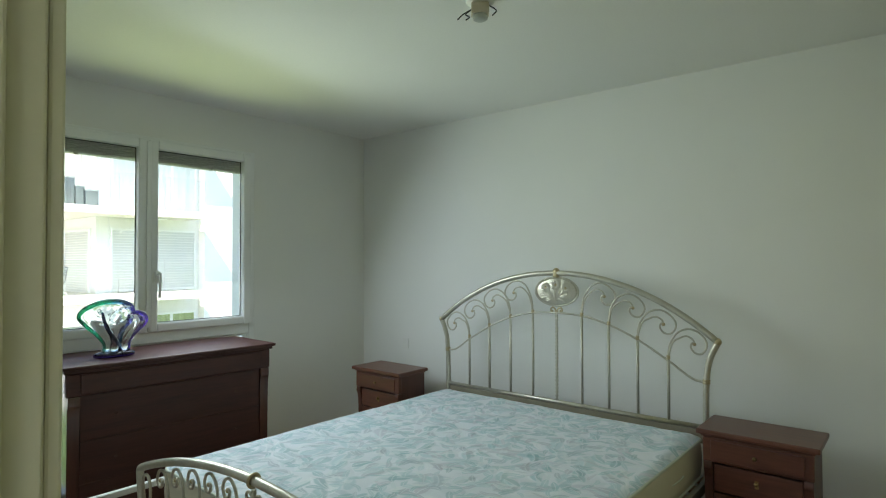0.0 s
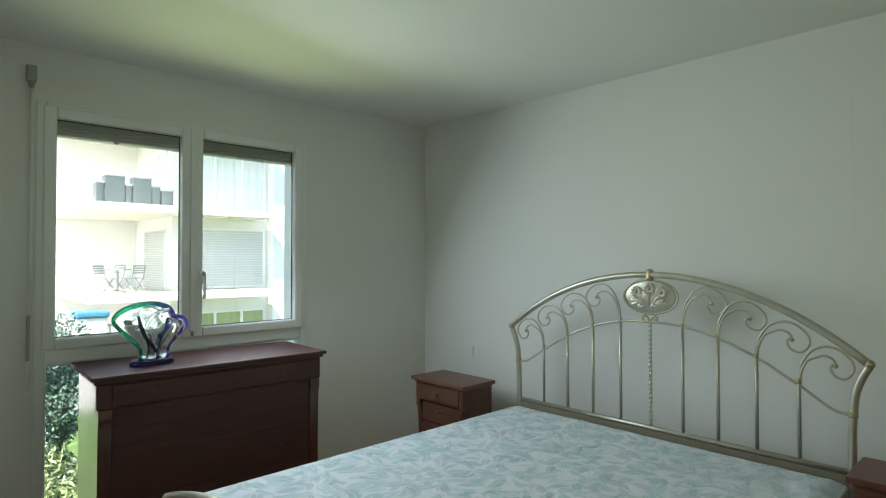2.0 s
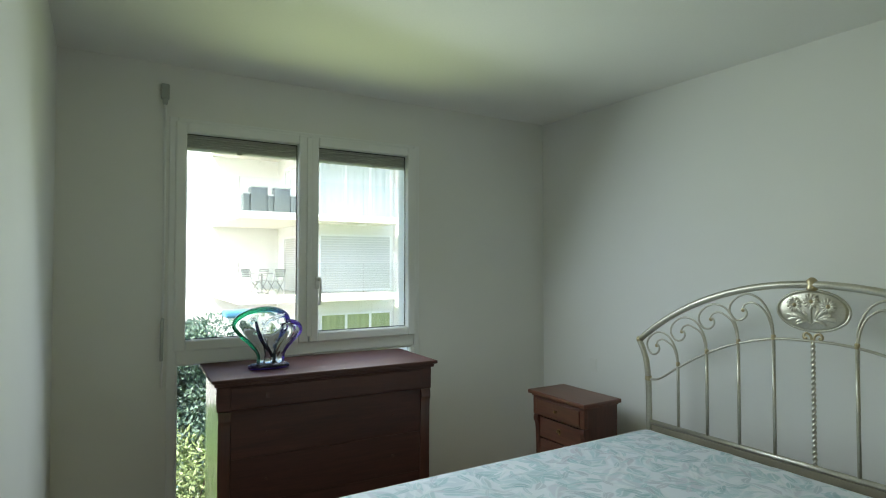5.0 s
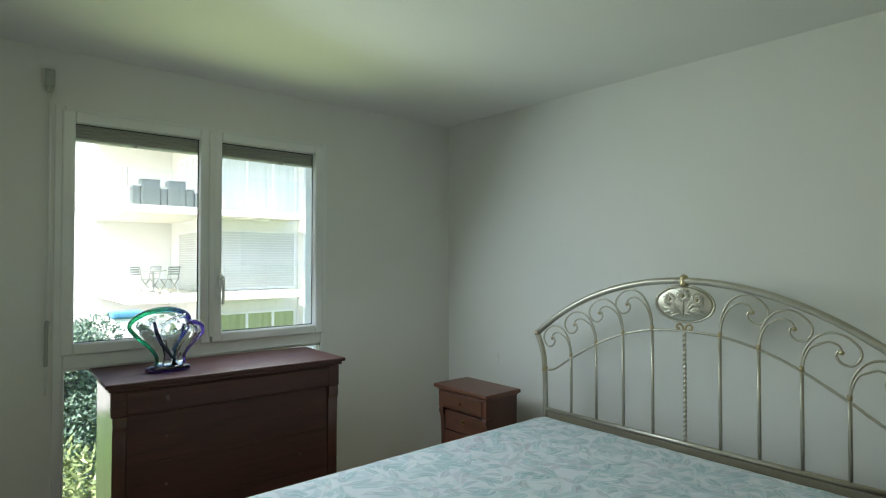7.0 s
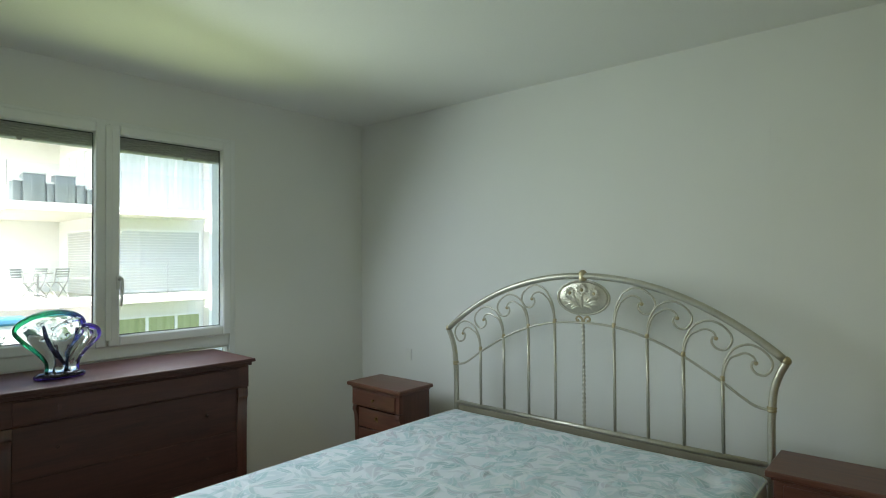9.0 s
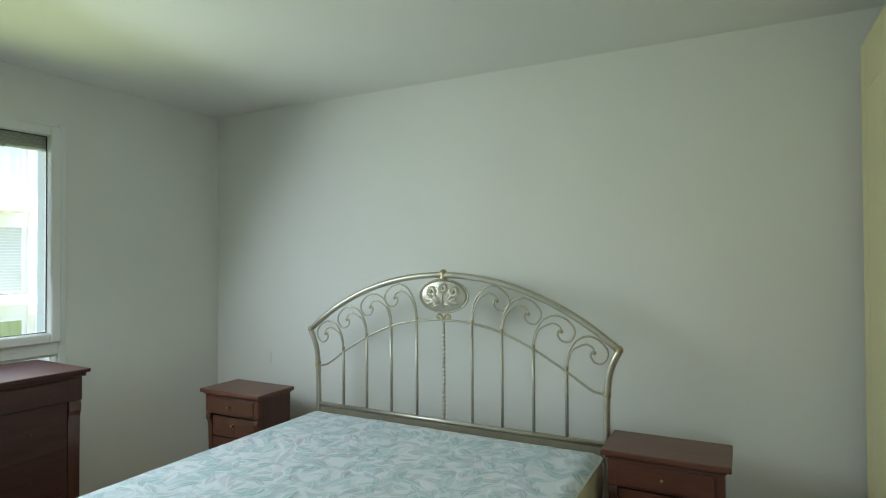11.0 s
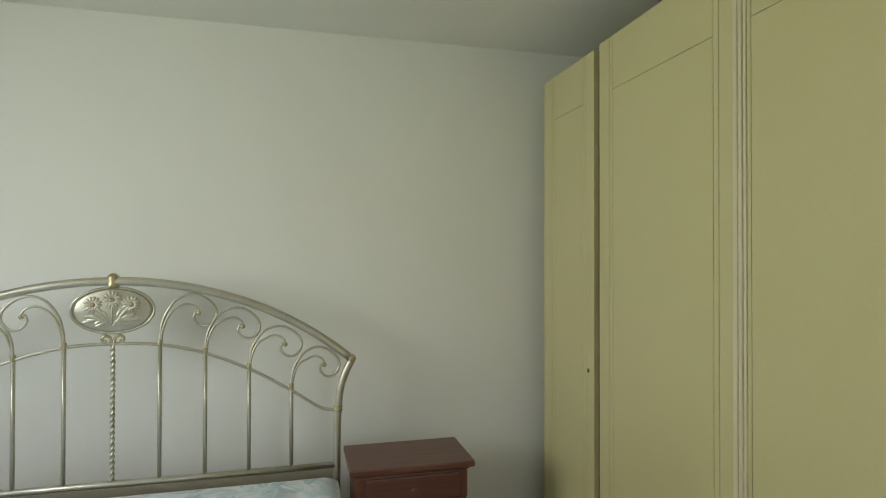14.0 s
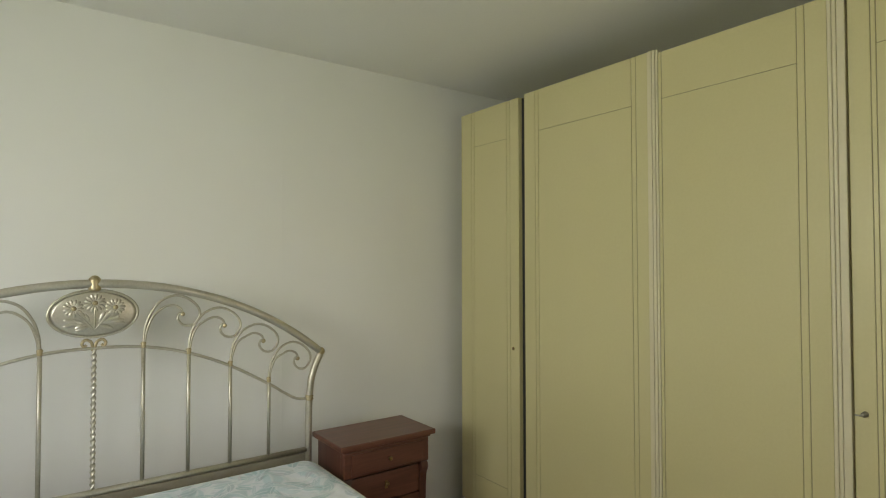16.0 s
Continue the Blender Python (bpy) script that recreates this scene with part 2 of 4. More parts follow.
def floral_fabric():
    """Quilted damask: pale ground with scattered teal, mint and mauve leaves turned every way."""
    m, nt, b = mat_base("floral_quilted_damask")
    tc = nt.nodes.new("ShaderNodeTexCoord")
    warp = add(nt, "ShaderNodeTexNoise", Scale=5.0, Detail=2.0)
    nt.links.new(tc.outputs["Object"], warp.inputs["Vector"])
    wv = nt.nodes.new("ShaderNodeVectorMath")
    wv.operation = "MULTIPLY_ADD"
    nt.links.new(warp.outputs["Color"], wv.inputs[0])
    wv.inputs[1].default_value = (0.10, 0.10, 0.0)
    nt.links.new(tc.outputs["Object"], wv.inputs[2])
    flat = nt.nodes.new("ShaderNodeVectorMath")
    flat.operation = "MULTIPLY"
    flat.inputs[1].default_value = (1, 1, 0)
    nt.links.new(wv.outputs[0], flat.inputs[0])

    def leaves(scale, shift, a, w, turn):
        off = nt.nodes.new("ShaderNodeVectorMath")
        off.operation = "MULTIPLY_ADD"
        off.inputs[1].default_value = (scale,) * 3
        off.inputs[2].default_value = (shift, shift * 0.7, 0)
        nt.links.new(flat.outputs[0], off.inputs[0])
        vo = nt.nodes.new("ShaderNodeTexVoronoi")
        vo.voronoi_dimensions = "2D"
        vo.inputs["Scale"].default_value = 1.0
        vo.inputs["Randomness"].default_value = 0.9
        nt.links.new(off.outputs[0], vo.inputs["Vector"])
        d = nt.nodes.new("ShaderNodeVectorMath")
        d.operation = "SUBTRACT"
        nt.links.new(off.outputs[0], d.inputs[0])
        nt.links.new(vo.outputs["Position"], d.inputs[1])
        sep = nt.nodes.new("ShaderNodeSeparateColor")
        nt.links.new(vo.outputs["Color"], sep.inputs[0])
        r = nt.nodes.new("ShaderNodeVectorRotate")
        r.rotation_type = "Z_AXIS"
        nt.links.new(d.outputs[0], r.inputs["Vector"])
        nt.links.new(calc(nt, "MULTIPLY", sep.outputs[0], turn), r.inputs["Angle"])
        xyz = nt.nodes.new("ShaderNodeSeparateXYZ")
        nt.links.new(r.outputs[0], xyz.inputs[0])
        u = calc(nt, "DIVIDE", xyz.outputs[0], a)
        bend = calc(nt, "MULTIPLY_ADD", calc(nt, "MULTIPLY", u, u), 0.10, xyz.outputs[1])
        v = calc(nt, "DIVIDE", bend, w)
        body = calc(nt, "SUBTRACT", calc(nt, "SUBTRACT", 1.0, calc(nt, "MULTIPLY", u, u)), calc(nt, "ABSOLUTE", v))
        mask = ramp(nt, body, [(0.0, (0, 0, 0)), (0.26, (1, 1, 1))])
        vein = ramp(nt, calc(nt, "ABSOLUTE", v), [(0.0, (0, 0, 0)), (0.18, (1, 1, 1))])
        return mask, vein, sep.outputs[1], body

    base = blend(nt, warp.outputs["Fac"], (0.68, 0.73, 0.81), (0.78, 0.81, 0.87))
    colour = base
    bodies = []
    for scale, shift, a, w, tints in (
        (6.4, 3.1, 0.64, 0.30, [(0.0, (0.36, 0.55, 0.61)), (0.5, (0.48, 0.63, 0.69)), (1.0, (0.52, 0.53, 0.62))]),
        (9.0, 7.7, 0.60, 0.24, [(0.0, (0.21, 0.43, 0.48)), (0.55, (0.37, 0.56, 0.60)), (1.0, (0.49, 0.47, 0.56))]),
        (7.4, 5.2, 0.66, 0.15, [(0.0, (0.80, 0.83, 0.87)), (0.5, (0.72, 0.78, 0.83)), (1.0, (0.82, 0.84, 0.88))]),
        (12.0, 1.4, 0.58, 0.20, [(0.0, (0.72, 0.79, 0.84)), (0.35, (0.26, 0.48, 0.53)), (0.7, (0.47, 0.47, 0.56)), (1.0, (0.19, 0.41, 0.46))]),
        (13.5, 9.3, 0.60, 0.13, [(0.0, (0.78, 0.82, 0.86)), (0.5, (0.34, 0.55, 0.60)), (1.0, (0.60, 0.58, 0.66))]),
    ):
        mask, vein, pick, body = leaves(scale, shift, a, w, 6.283)
        tint = blend(nt, vein, (0.70, 0.76, 0.80), ramp(nt, pick, tints))
        colour = blend(nt, calc(nt, "MULTIPLY", mask, 0.66), colour, tint)
        bodies.append(body)
    blot = ramp(nt, noise_tex(nt, flat.outputs[0], 3.0, 3), [(0.35, (0.92, 0.94, 0.95)), (0.7, (1, 1, 1))])
    nt.links.new(blend(nt, 1.0, colour, blot, "MULTIPLY"), b.inputs["Base Color"])
    b.inputs["Roughness"].default_value = 0.62
    b.inputs["Sheen Weight"].default_value = 0.3
    puff = calc(nt, "MAXIMUM", calc(nt, "MAXIMUM", bodies[0], bodies[1]), -0.4)
    weave = noise_tex(nt, tc.outputs["Object"], 420, 2)
    bump(nt, b, calc(nt, "MULTIPLY_ADD", weave, 0.08, puff), 0.60, 0.007)
    return m


FLORAL = floral_fabric()


def rim_glass():
    """Rim glass running from green through blue to violet along the fan."""
    m, nt, b = mat_base("green_to_violet_art_glass")
    tc = nt.nodes.new("ShaderNodeTexCoord")
    sep = nt.nodes.new("ShaderNodeSeparateXYZ")
    nt.links.new(tc.outputs["Object"], sep.inputs[0])
    f = calc(nt, "MULTIPLY_ADD", sep.outputs[1], 2.9, 0.5)
    nt.links.new(ramp(nt, f, [(0.0, (0.02, 0.36, 0.15)), (0.28, (0.015, 0.27, 0.13)), (0.50, (0.03, 0.12, 0.16)), (0.66, (0.02, 0.035, 0.13)), (0.9, (0.07, 0.03, 0.42))]), b.inputs["Base Color"])
    b.inputs["Roughness"].default_value, b.inputs["IOR"].default_value, b.inputs["Transmission Weight"].default_value = 0.02, 1.48, 1.0
    return m


RIM = rim_glass()


# ---- mesh helpers ----
def put_mesh(name, bm, material):
    me = bpy.data.meshes.new(name)
    bm.normal_update()
    bm.to_mesh(me)
    bm.free()
    me.materials.append(material)
    return new(name, me)


def part(name, bm, material, parent, label="", smooth=False):
    ob = put_mesh(name, bm, material)
    ob.parent = parent
    if label:
        ob["label"] = label
    if smooth:
        for p in ob.data.polygons:
            p.use_smooth = True
    return ob


def thing(name, m, label, category, group=""):
    ob = new(name)
    ob.empty_display_size = 0.1
    ob.matrix_world = m
    return tagged(ob, label, category, group)


def structure(name, bm, material, label=""):
    return tagged(put_mesh(name, bm, material), label, "", "", "structure")


def box(x0, y0, z0, x1, y1, z1, bevel=0.0, seg=2, bm=None):
    out = bm or bmesh.new()
    verts = bmesh.ops.create_cube(out, size=1.0)["verts"]
    bmesh.ops.scale(out, vec=(x1 - x0, y1 - y0, z1 - z0), verts=verts)
    bmesh.ops.translate(out, vec=((x0 + x1) / 2, (y0 + y1) / 2, (z0 + z1) / 2), verts=verts)
    if bevel:
        edges = list({e for v in verts for e in v.link_edges})
        bmesh.ops.bevel(out, geom=edges, offset=bevel, segments=seg, affect="EDGES", profile=0.5)
    return out


def boxes(rows, bevel=0.0):
    bm = bmesh.new()
    for r in rows:
        box(*r, bevel=bevel, bm=bm)
    return bm


def smooth_path(pts, n=6, closed=False):
    pts = [Vector(p) for p in pts]
    out, k = [], len(pts)
    for i in range(k if closed else k - 1):
        p = [pts[j % k] if closed else pts[min(max(j, 0), k - 1)] for j in (i - 1, i, i + 1, i + 2)]
        for s in range(n):
            t = s / n
            out.append(0.5 * (2 * p[1] + (p[2] - p[0]) * t + (2 * p[0] - 5 * p[1] + 4 * p[2] - p[3]) * t * t + (3 * p[1] - p[0] - 3 * p[2] + p[3]) * t ** 3))
    if not closed:
        out.append(pts[-1])
    return out


def tube(pts, r, seg=10, closed=False, bm=None, flatten=1.0):
    """A round bar along points; r is a number or a function of 0..1."""
    out = bm or bmesh.new()
    pts = [Vector(p) for p in pts]
    k = len(pts)
    rings, normal = [], None
    for i, p in enumerate(pts):
        a, b = (pts[i - 1], pts[(i + 1) % k]) if closed else (pts[max(i - 1, 0)], pts[min(i + 1, k - 1)])
        t = (b - a).normalized()
        if normal is None:
            normal = t.orthogonal().normalized()
        normal = (normal - t * normal.dot(t)).normalized()
        side = t.cross(normal)
        rad = r(i / max(k - 1, 1)) if callable(r) else r
        rings.append([out.verts.new(p + rad * (math.cos(q) * normal + flatten * math.sin(q) * side)) for q in (2 * math.pi * j / seg for j in range(seg))])
    for i in range(k if closed else k - 1):
        a, b = rings[i], rings[(i + 1) % k]
        for j in range(seg):
            out.faces.new((a[j], a[(j + 1) % seg], b[(j + 1) % seg], b[j]))
    if not closed:
        out.faces.new(rings[0][::-1])
        out.faces.new(rings[-1])
    return out


def lathe(profile, seg=20, bm=None, at=(0, 0, 0), axis="z"):
    out = bm or bmesh.new()
    rings = []
    for rad, h in profile:
        ring = []
        for j in range(seg):
            q = 2 * math.pi * j / seg
            c = (rad * math.cos(q), rad * math.sin(q), h)
            c = {"z": c, "y": (c[0], c[2], c[1]), "x": (c[2], c[0], c[1])}[axis]
            ring.append(out.verts.new(Vector(at) + Vector(c)))
        rings.append(ring)
    for a, b in zip(rings, rings[1:]):
        for j in range(seg):
            out.faces.new((a[j], a[(j + 1) % seg], b[(j + 1) % seg], b[j]))
    out.faces.new(rings[0][::-1])
    out.faces.new(rings[-1])
    bmesh.ops.recalc_face_normals(out, faces=out.faces)
    return out


def ball(c, r, seg=12, bm=None, squash=(1, 1, 1)):
    out = bm or bmesh.new()
    v = bmesh.ops.create_uvsphere(out, u_segments=seg, v_segments=max(6, seg // 2 + 2), radius=r)["verts"]
    bmesh.ops.scale(out, vec=squash, verts=v)
    bmesh.ops.translate(out, vec=c, verts=v)
    return out


# ---- room shell ----
WY0, WY1, WZ0, WZ1 = 0.822, 2.297, 0.06, 2.185
DX0, DX1, DH, YD = -0.72, 0.14, 2.06, 0.235
XO = X0 - 0.30
structure("wall_west", boxes([
    (XO, -4.0, GROUND, X0, WY0, 2.655), (XO, WY1, GROUND, X0, 9.0, 2.655),
    (XO, WY0, GROUND, X0, WY1, WZ0), (XO, WY0, WZ1, X0, WY1, 2.655)]), WALL, "matt white painted window wall")
structure("wall_north", box(X0, Y1, -0.2, X1 + 0.2, Y1 + 0.2, 2.7), WALL, "plain matt white wall behind the bed")
structure("wall_east", box(X1, -1.4, -0.2, X1 + 0.2, Y1, 2.7), WALL, "white wall behind the wardrobe")
structure("wall_south", boxes([(X0, YD - 0.12, -0.2, -1.25, Y0, 2.7), (-1.25, YD - 0.12, -0.2, DX0 - 0.03, YD, 2.7), (DX1 + 0.03, YD - 0.12, -0.2, X1, YD, 2.7), (DX0 - 0.03, YD - 0.12, DH + 0.03, DX1 + 0.03, YD, 2.7)]), WALL, "white wall with the doorway")
# unseen hall box; the opening in its south side is added for the fill lamp
structure("wall_hall", boxes([(-2.0, -1.6, -0.2, -0.36, -1.4, 2.7), (0.56, -1.6, -0.2, X1 + 0.2, -1.4, 2.7), (-0.36, -1.6, -0.2, 0.56, -1.4, 0.94), (-0.36, -1.6, 2.06, 0.56, -1.4, 2.7), (-2.2, -1.6, -0.2, -2.0, YD - 0.12, 2.7)]), WALL, "white hall walls behind the doorway")
structure("ceiling", box(XO, -1.6, H, X1 + 0.2, Y1 + 0.2, H + 0.2), CEIL, "smooth white ceiling")
floor = structure("floor", box(X0 - 0.3, -1.6, -0.2, X1 + 0.2, Y1 + 0.2, -0.012), JOINT, "brown wooden strip parquet floor")
structure("wall_seam", box(-0.868, Y1 - 0.0008, 0.1, -0.8655, Y1 + 0.01, 2.26), WALL, "fine raised seam in the wall plaster")

skirting = boxes([(X0 + 0.0, Y1 - 0.012, 0, -0.0, Y1, 0.06), (X0, Y0, 0, -1.26, Y0 + 0.012, 0.06)], 0.003)
structure("baseboard", skirting, PVC, "low white skirting board")

# door lining and casing of the doorway
structure("door_1", boxes([
    (DX0 - 0.03, YD - 0.12, 0, DX0, YD - 0.005, DH), (DX1, YD - 0.12, 0, DX1 + 0.03, YD - 0.005, DH), (DX0 - 0.03, YD - 0.12, DH, DX1 + 0.03, YD - 0.005, DH + 0.03),
    (DX0 - 0.085, YD - 0.004, 0, DX0 - 0.006, YD + 0.014, DH + 0.07), (DX0 - 0.006, YD - 0.004, DH + 0.004, DX1, YD + 0.014, DH + 0.07),
    (DX0 - 0.085, YD - 0.136, 0, DX0 - 0.006, YD - 0.121, DH + 0.07), (DX0, YD - 0.075, 0, DX0 + 0.012, YD - 0.045, DH)], 0.004), CREAM, "open doorway with cream lacquered door lining")


# ---- window: two sashes above a fixed pane ----
def ring(y0, z0, y1, z1, w, x0, x1, bevel=0.006, bm=None, bottom=None):
    """A rectangular frame in the plane of the west wall."""
    out = bm or bmesh.new()
    b = w if bottom is None else bottom
    for r in ((x0, y0, z0, x1, y0 + w, z1), (x0, y1 - w, z0, x1, y1, z1), (x0, y0 + w, z0, x1, y1 - w, z0 + b), (x0, y0 + w, z1 - w, x1, y1 - w, z1)):
        box(*r, bevel=bevel, bm=out)
    return out


FX0, FX1 = X0 - 0.075, X0 + 0.004
window = thing("window_1", pose(0, 0, 0), "white plastic two-sash window above a fixed pane", "window")
window["kind"] = "structure"
part("outer_frame", ring(WY0, WZ0, WY1, WZ1, 0.042, FX0, FX1), PVC, window)
part("transom", box(FX0, WY0 + 0.042, 0.897, FX1 - 0.001, WY1 - 0.042, 0.972, 0.006), PVC, window)
YM = 1.562
for sname, a, b in (("sash", WY0 + 0.030, YM - 0.003), ("sash", YM + 0.003, WY1 - 0.030)):
    s = part(sname, ring(a, 0.965, b, WZ1 - 0.018, 0.056, X0 - 0.055, X0 + 0.014, 0.009), PVC, window)
    part("bead", ring(a + 0.056, 1.021, b - 0.056, WZ1 - 0.074, 0.004, X0 - 0.0375, X0 - 0.031, 0.001), DARK, s, "dark rubber glazing seal")
    g = part("pane", box(X0 - 0.044, a + 0.058, 1.023, X0 - 0.038, b - 0.058, WZ1 - 0.076), PANE, s, "clear glass pane")
    g.visible_shadow = False
part("mullion_cover", box(X0 + 0.0145, YM - 0.016, 1.0, X0 + 0.021, YM + 0.016, WZ1 - 0.03, 0.005), PVC, window)
hb = box(X0 + 0.0145, 1.598, 1.27, X0 + 0.027, 1.628, 1.345, 0.005)
hdl = part("window_handle", hb, PVC, window, "white plastic lever handle")
part("lever", tube(smooth_path([(X0 + 0.026, 1.613, 1.325), (X0 + 0.058, 1.613, 1.328), (X0 + 0.064, 1.613, 1.30), (X0 + 0.060, 1.613, 1.23), (X0 + 0.052, 1.613, 1.185)], 5), 0.0085, 10), PVC, hdl, smooth=True)
g = part("lower_pane", box(X0 - 0.044, WY0 + 0.040, WZ0 + 0.040, X0 - 0.038, WY1 - 0.040, 0.899), PANE, window, "clear fixed glass pane")
g.visible_shadow = False
part("lower_bead", ring(WY0 + 0.042, WZ0 + 0.042, WY1 - 0.042, 0.897, 0.010, X0 - 0.055, X0 - 0.004, 0.003), PVC, window)

blind = thing("venetian_blind", pose(0, 0, 0), "raised grey aluminium slat blind outside the window", "blind")
for i in range(6):
    zz = 2.118 - 0.0125 * i
    bm = box(X0 - 0.165, WY0 + 0.03, zz - 0.0048, X0 - 0.090, WY1 - 0.03, zz + 0.0048, 0.002, 1)
    bmesh.ops.rotate(bm, cent=(X0 - 0.127, 0, zz), matrix=Matrix.Rotation(radians(5), 3, "Y"), verts=bm.verts)
    part("slat", bm, SLAT, blind)
part("head_rail", box(X0 - 0.17, WY0 + 0.02, 2.128, X0 - 0.085, WY1 - 0.02, WZ1 - 0.004, 0.003), SLAT, blind)
part("bottom_rail", box(X0 - 0.160, WY0 + 0.03, 2.044, X0 - 0.094, WY1 - 0.03, 2.054, 0.003), SLAT, blind)
for yy in (1.19, 2.02):
    part("cord_guide", box(X0 - 0.0885, yy - 0.012, 2.030, X0 - 0.0845, yy + 0.012, 2.052, 0.001), SLAT, blind)
for yy in (WY0 + 0.012, WY1 - 0.03):
    part("guide_rail", box(X0 - 0.145, yy, WZ0, X0 - 0.11, yy + 0.018, 2.12, 0.002), PVC, blind)

crank = thing("blind_crank", pose(X0, 0.800, 0), "thin grey crank rod for the blind hanging on the wall", "crank")
part("bracket", box(0, -0.020, 2.265, 0.030, 0.020, 2.345, 0.006), ROD, crank)
part("knuckle", lathe([(0.008, 2.235), (0.013, 2.245), (0.013, 2.262), (0.008, 2.27)], 12, at=(0.022, 0, 0)), ROD, crank, smooth=True)
part("rod", tube([(0.022, 0, 2.24), (0.022, 0.002, 1.6), (0.022, 0.0, 1.12)], 0.0065, 8), PVC, crank, smooth=True)
part("handle", tube([(0.022, 0.0, 1.14), (0.034, -0.004, 1.12), (0.036, -0.006, 0.94), (0.034, -0.006, 0.93)], 0.0085, 8), ROD, crank, smooth=True)
part("tail", tube([(0.022, 0.0, 1.11), (0.024, -0.002, 0.79)], 0.0055, 8), PVC, crank, smooth=True)

# ---- wall socket ----
outlet = thing("wall_socket", pose(-3.16, Y1, 0.747), "small flush white wall socket plate", "socket")
part("plate", box(-0.030, -0.0045, -0.040, 0.030, 0, 0.040, 0.002), SEAT, outlet)
part("insert", box(-0.020, -0.006, -0.028, 0.020, -0.004, 0.028, 0.0008), SEAT, outlet)

# ---- ceiling lampholder ----
lamp = thing("ceiling_lampholder", pose(-1.335, 1.872, H), "bare ivory lampholder with loose wires on the ceiling", "lampholder")
part("rose", lathe([(0.050, -0.012), (0.058, -0.004), (0.058, 0)], 24), CEIL, lamp, smooth=True)
bm = box(-0.036, -0.026, -0.058, 0.036, 0.026, -0.012, 0.005)
bmesh.ops.rotate(bm, cent=(0, 0, 0), matrix=Matrix.Rotation(radians(38), 3, "Z"), verts=bm.verts)
part("terminal_block", bm, IVORY, lamp)
part("socket_ring", lathe([(0.024, -0.078), (0.030, -0.074), (0.031, -0.062), (0.028, -0.0575)], 20), ROD, lamp, "grey-white socket collar", True)
for pts in (((-0.03, 0.0, -0.02), (-0.05, -0.03, -0.05), (-0.02, -0.045, -0.075), (-0.035, -0.05, -0.085)), ((0.03, 0.02, -0.02), (0.065, 0.02, -0.05), (0.06, 0.0, -0.075)), ((-0.045, 0.02, -0.01), (-0.085, 0.0, -0.03), (-0.10, -0.02, -0.055))):
    part("wire", tube(smooth_path(pts, 6), 0.0028, 6), WIRE_MAT, lamp, smooth=True)
bm = box(0.055, -0.012, -0.010, 0.165, 0.012, -0.003, 0.002)
bmesh.ops.rotate(bm, cent=(0, 0, 0), matrix=Matrix.Rotation(radians(-5), 3, "Z"), verts=bm.verts)
part("mounting_strip", bm, ROD, lamp)


# ---- wardrobe ----
WX, WTOP = 0.158, 2.262


def wardrobe_unit(y0, y1, label):
    """The carcass of one unit; its doors are added after."""
    u = thing("wardrobe", pose(WX, 0, 0), label, "wardrobe", "wardrobe units along the wall")
    part("carcass", boxes([(0.024, y0, 0.0, 0.045, y0 + 0.02, WTOP), (0.024, y1 - 0.02, 0.0, 0.045, y1, WTOP), (0.045, y0, 0.07, 0.595, y1, WTOP - 0.002)]), WARDROBE, u)
    part("plinth", box(0.03, y0, 0, 0.044, y1, 0.068), WARDROBE, u)
    return u


def wardrobe_door(u, y0, y1, lefts, rights, panel, lock=None, handle=False, top=2.262):
    """A flat lacquered door with double grooves along its stiles and a groove across top and foot."""
    cuts = sorted(list(lefts) + list(rights), reverse=True)
    edges = [y1] + cuts + [y0]
    g = 0.0023
    mid0, mid1 = panel
    d = part("door", box(0.0025, y0 + 0.003, 0.075, 0.0235, y1 - 0.003, top - 0.004), GROOVE, u, "panelled door with fine dark groove lines")
    for a, b in zip(edges, edges[1:]):
        ya, yb = a - (g / 2 if a != y1 else 0), b + (g / 2 if b != y0 else 0)
        if abs(a - mid1) < 1e-6 and abs(b - mid0) < 1e-6:
            for n, za, zb in (("bottom_rail", 0.072, 0.2285), ("panel", 0.2315, 2.0625), ("top_rail", 2.065, top)):
                part(n, box(0, yb, za, 0.022, ya, zb, 0.001, 1), WARDROBE, d)
        else:
            part("stile", box(0, yb, 0.072, 0.022, ya, top, 0.001, 1), WARDROBE, d)
    if lock:
        k = part("lock", lathe([(0.007, 0.002), (0.009, -0.002), (0.006, -0.004)], 12, at=(0, lock[0], lock[1]), axis="x"), BRASS, d, "small brass keyhole rosette", True)
        part("keyhole", box(-0.0055, lock[0] - 0.0015, lock[1] - 0.008, -0.0035, lock[0] + 0.0015, lock[1] + 0.003), DARK, k)
    if handle:
        h = part("handle", lathe([(0.008, 0.002), (0.009, -0.003), (0.004, -0.006), (0.004, -0.016), (0.0075, -0.019), (0.0055, -0.024)], 14, at=(0, lock[0], lock[1]), axis="x"), GREYKEY, d, "dull metal turning knob", True)
        part("key_bow", box(-0.022, lock[0] - 0.003, lock[1] - 0.0055, -0.018, lock[0] + 0.024, lock[1] - 0.001, 0.0015), GREYKEY, h)
    return d


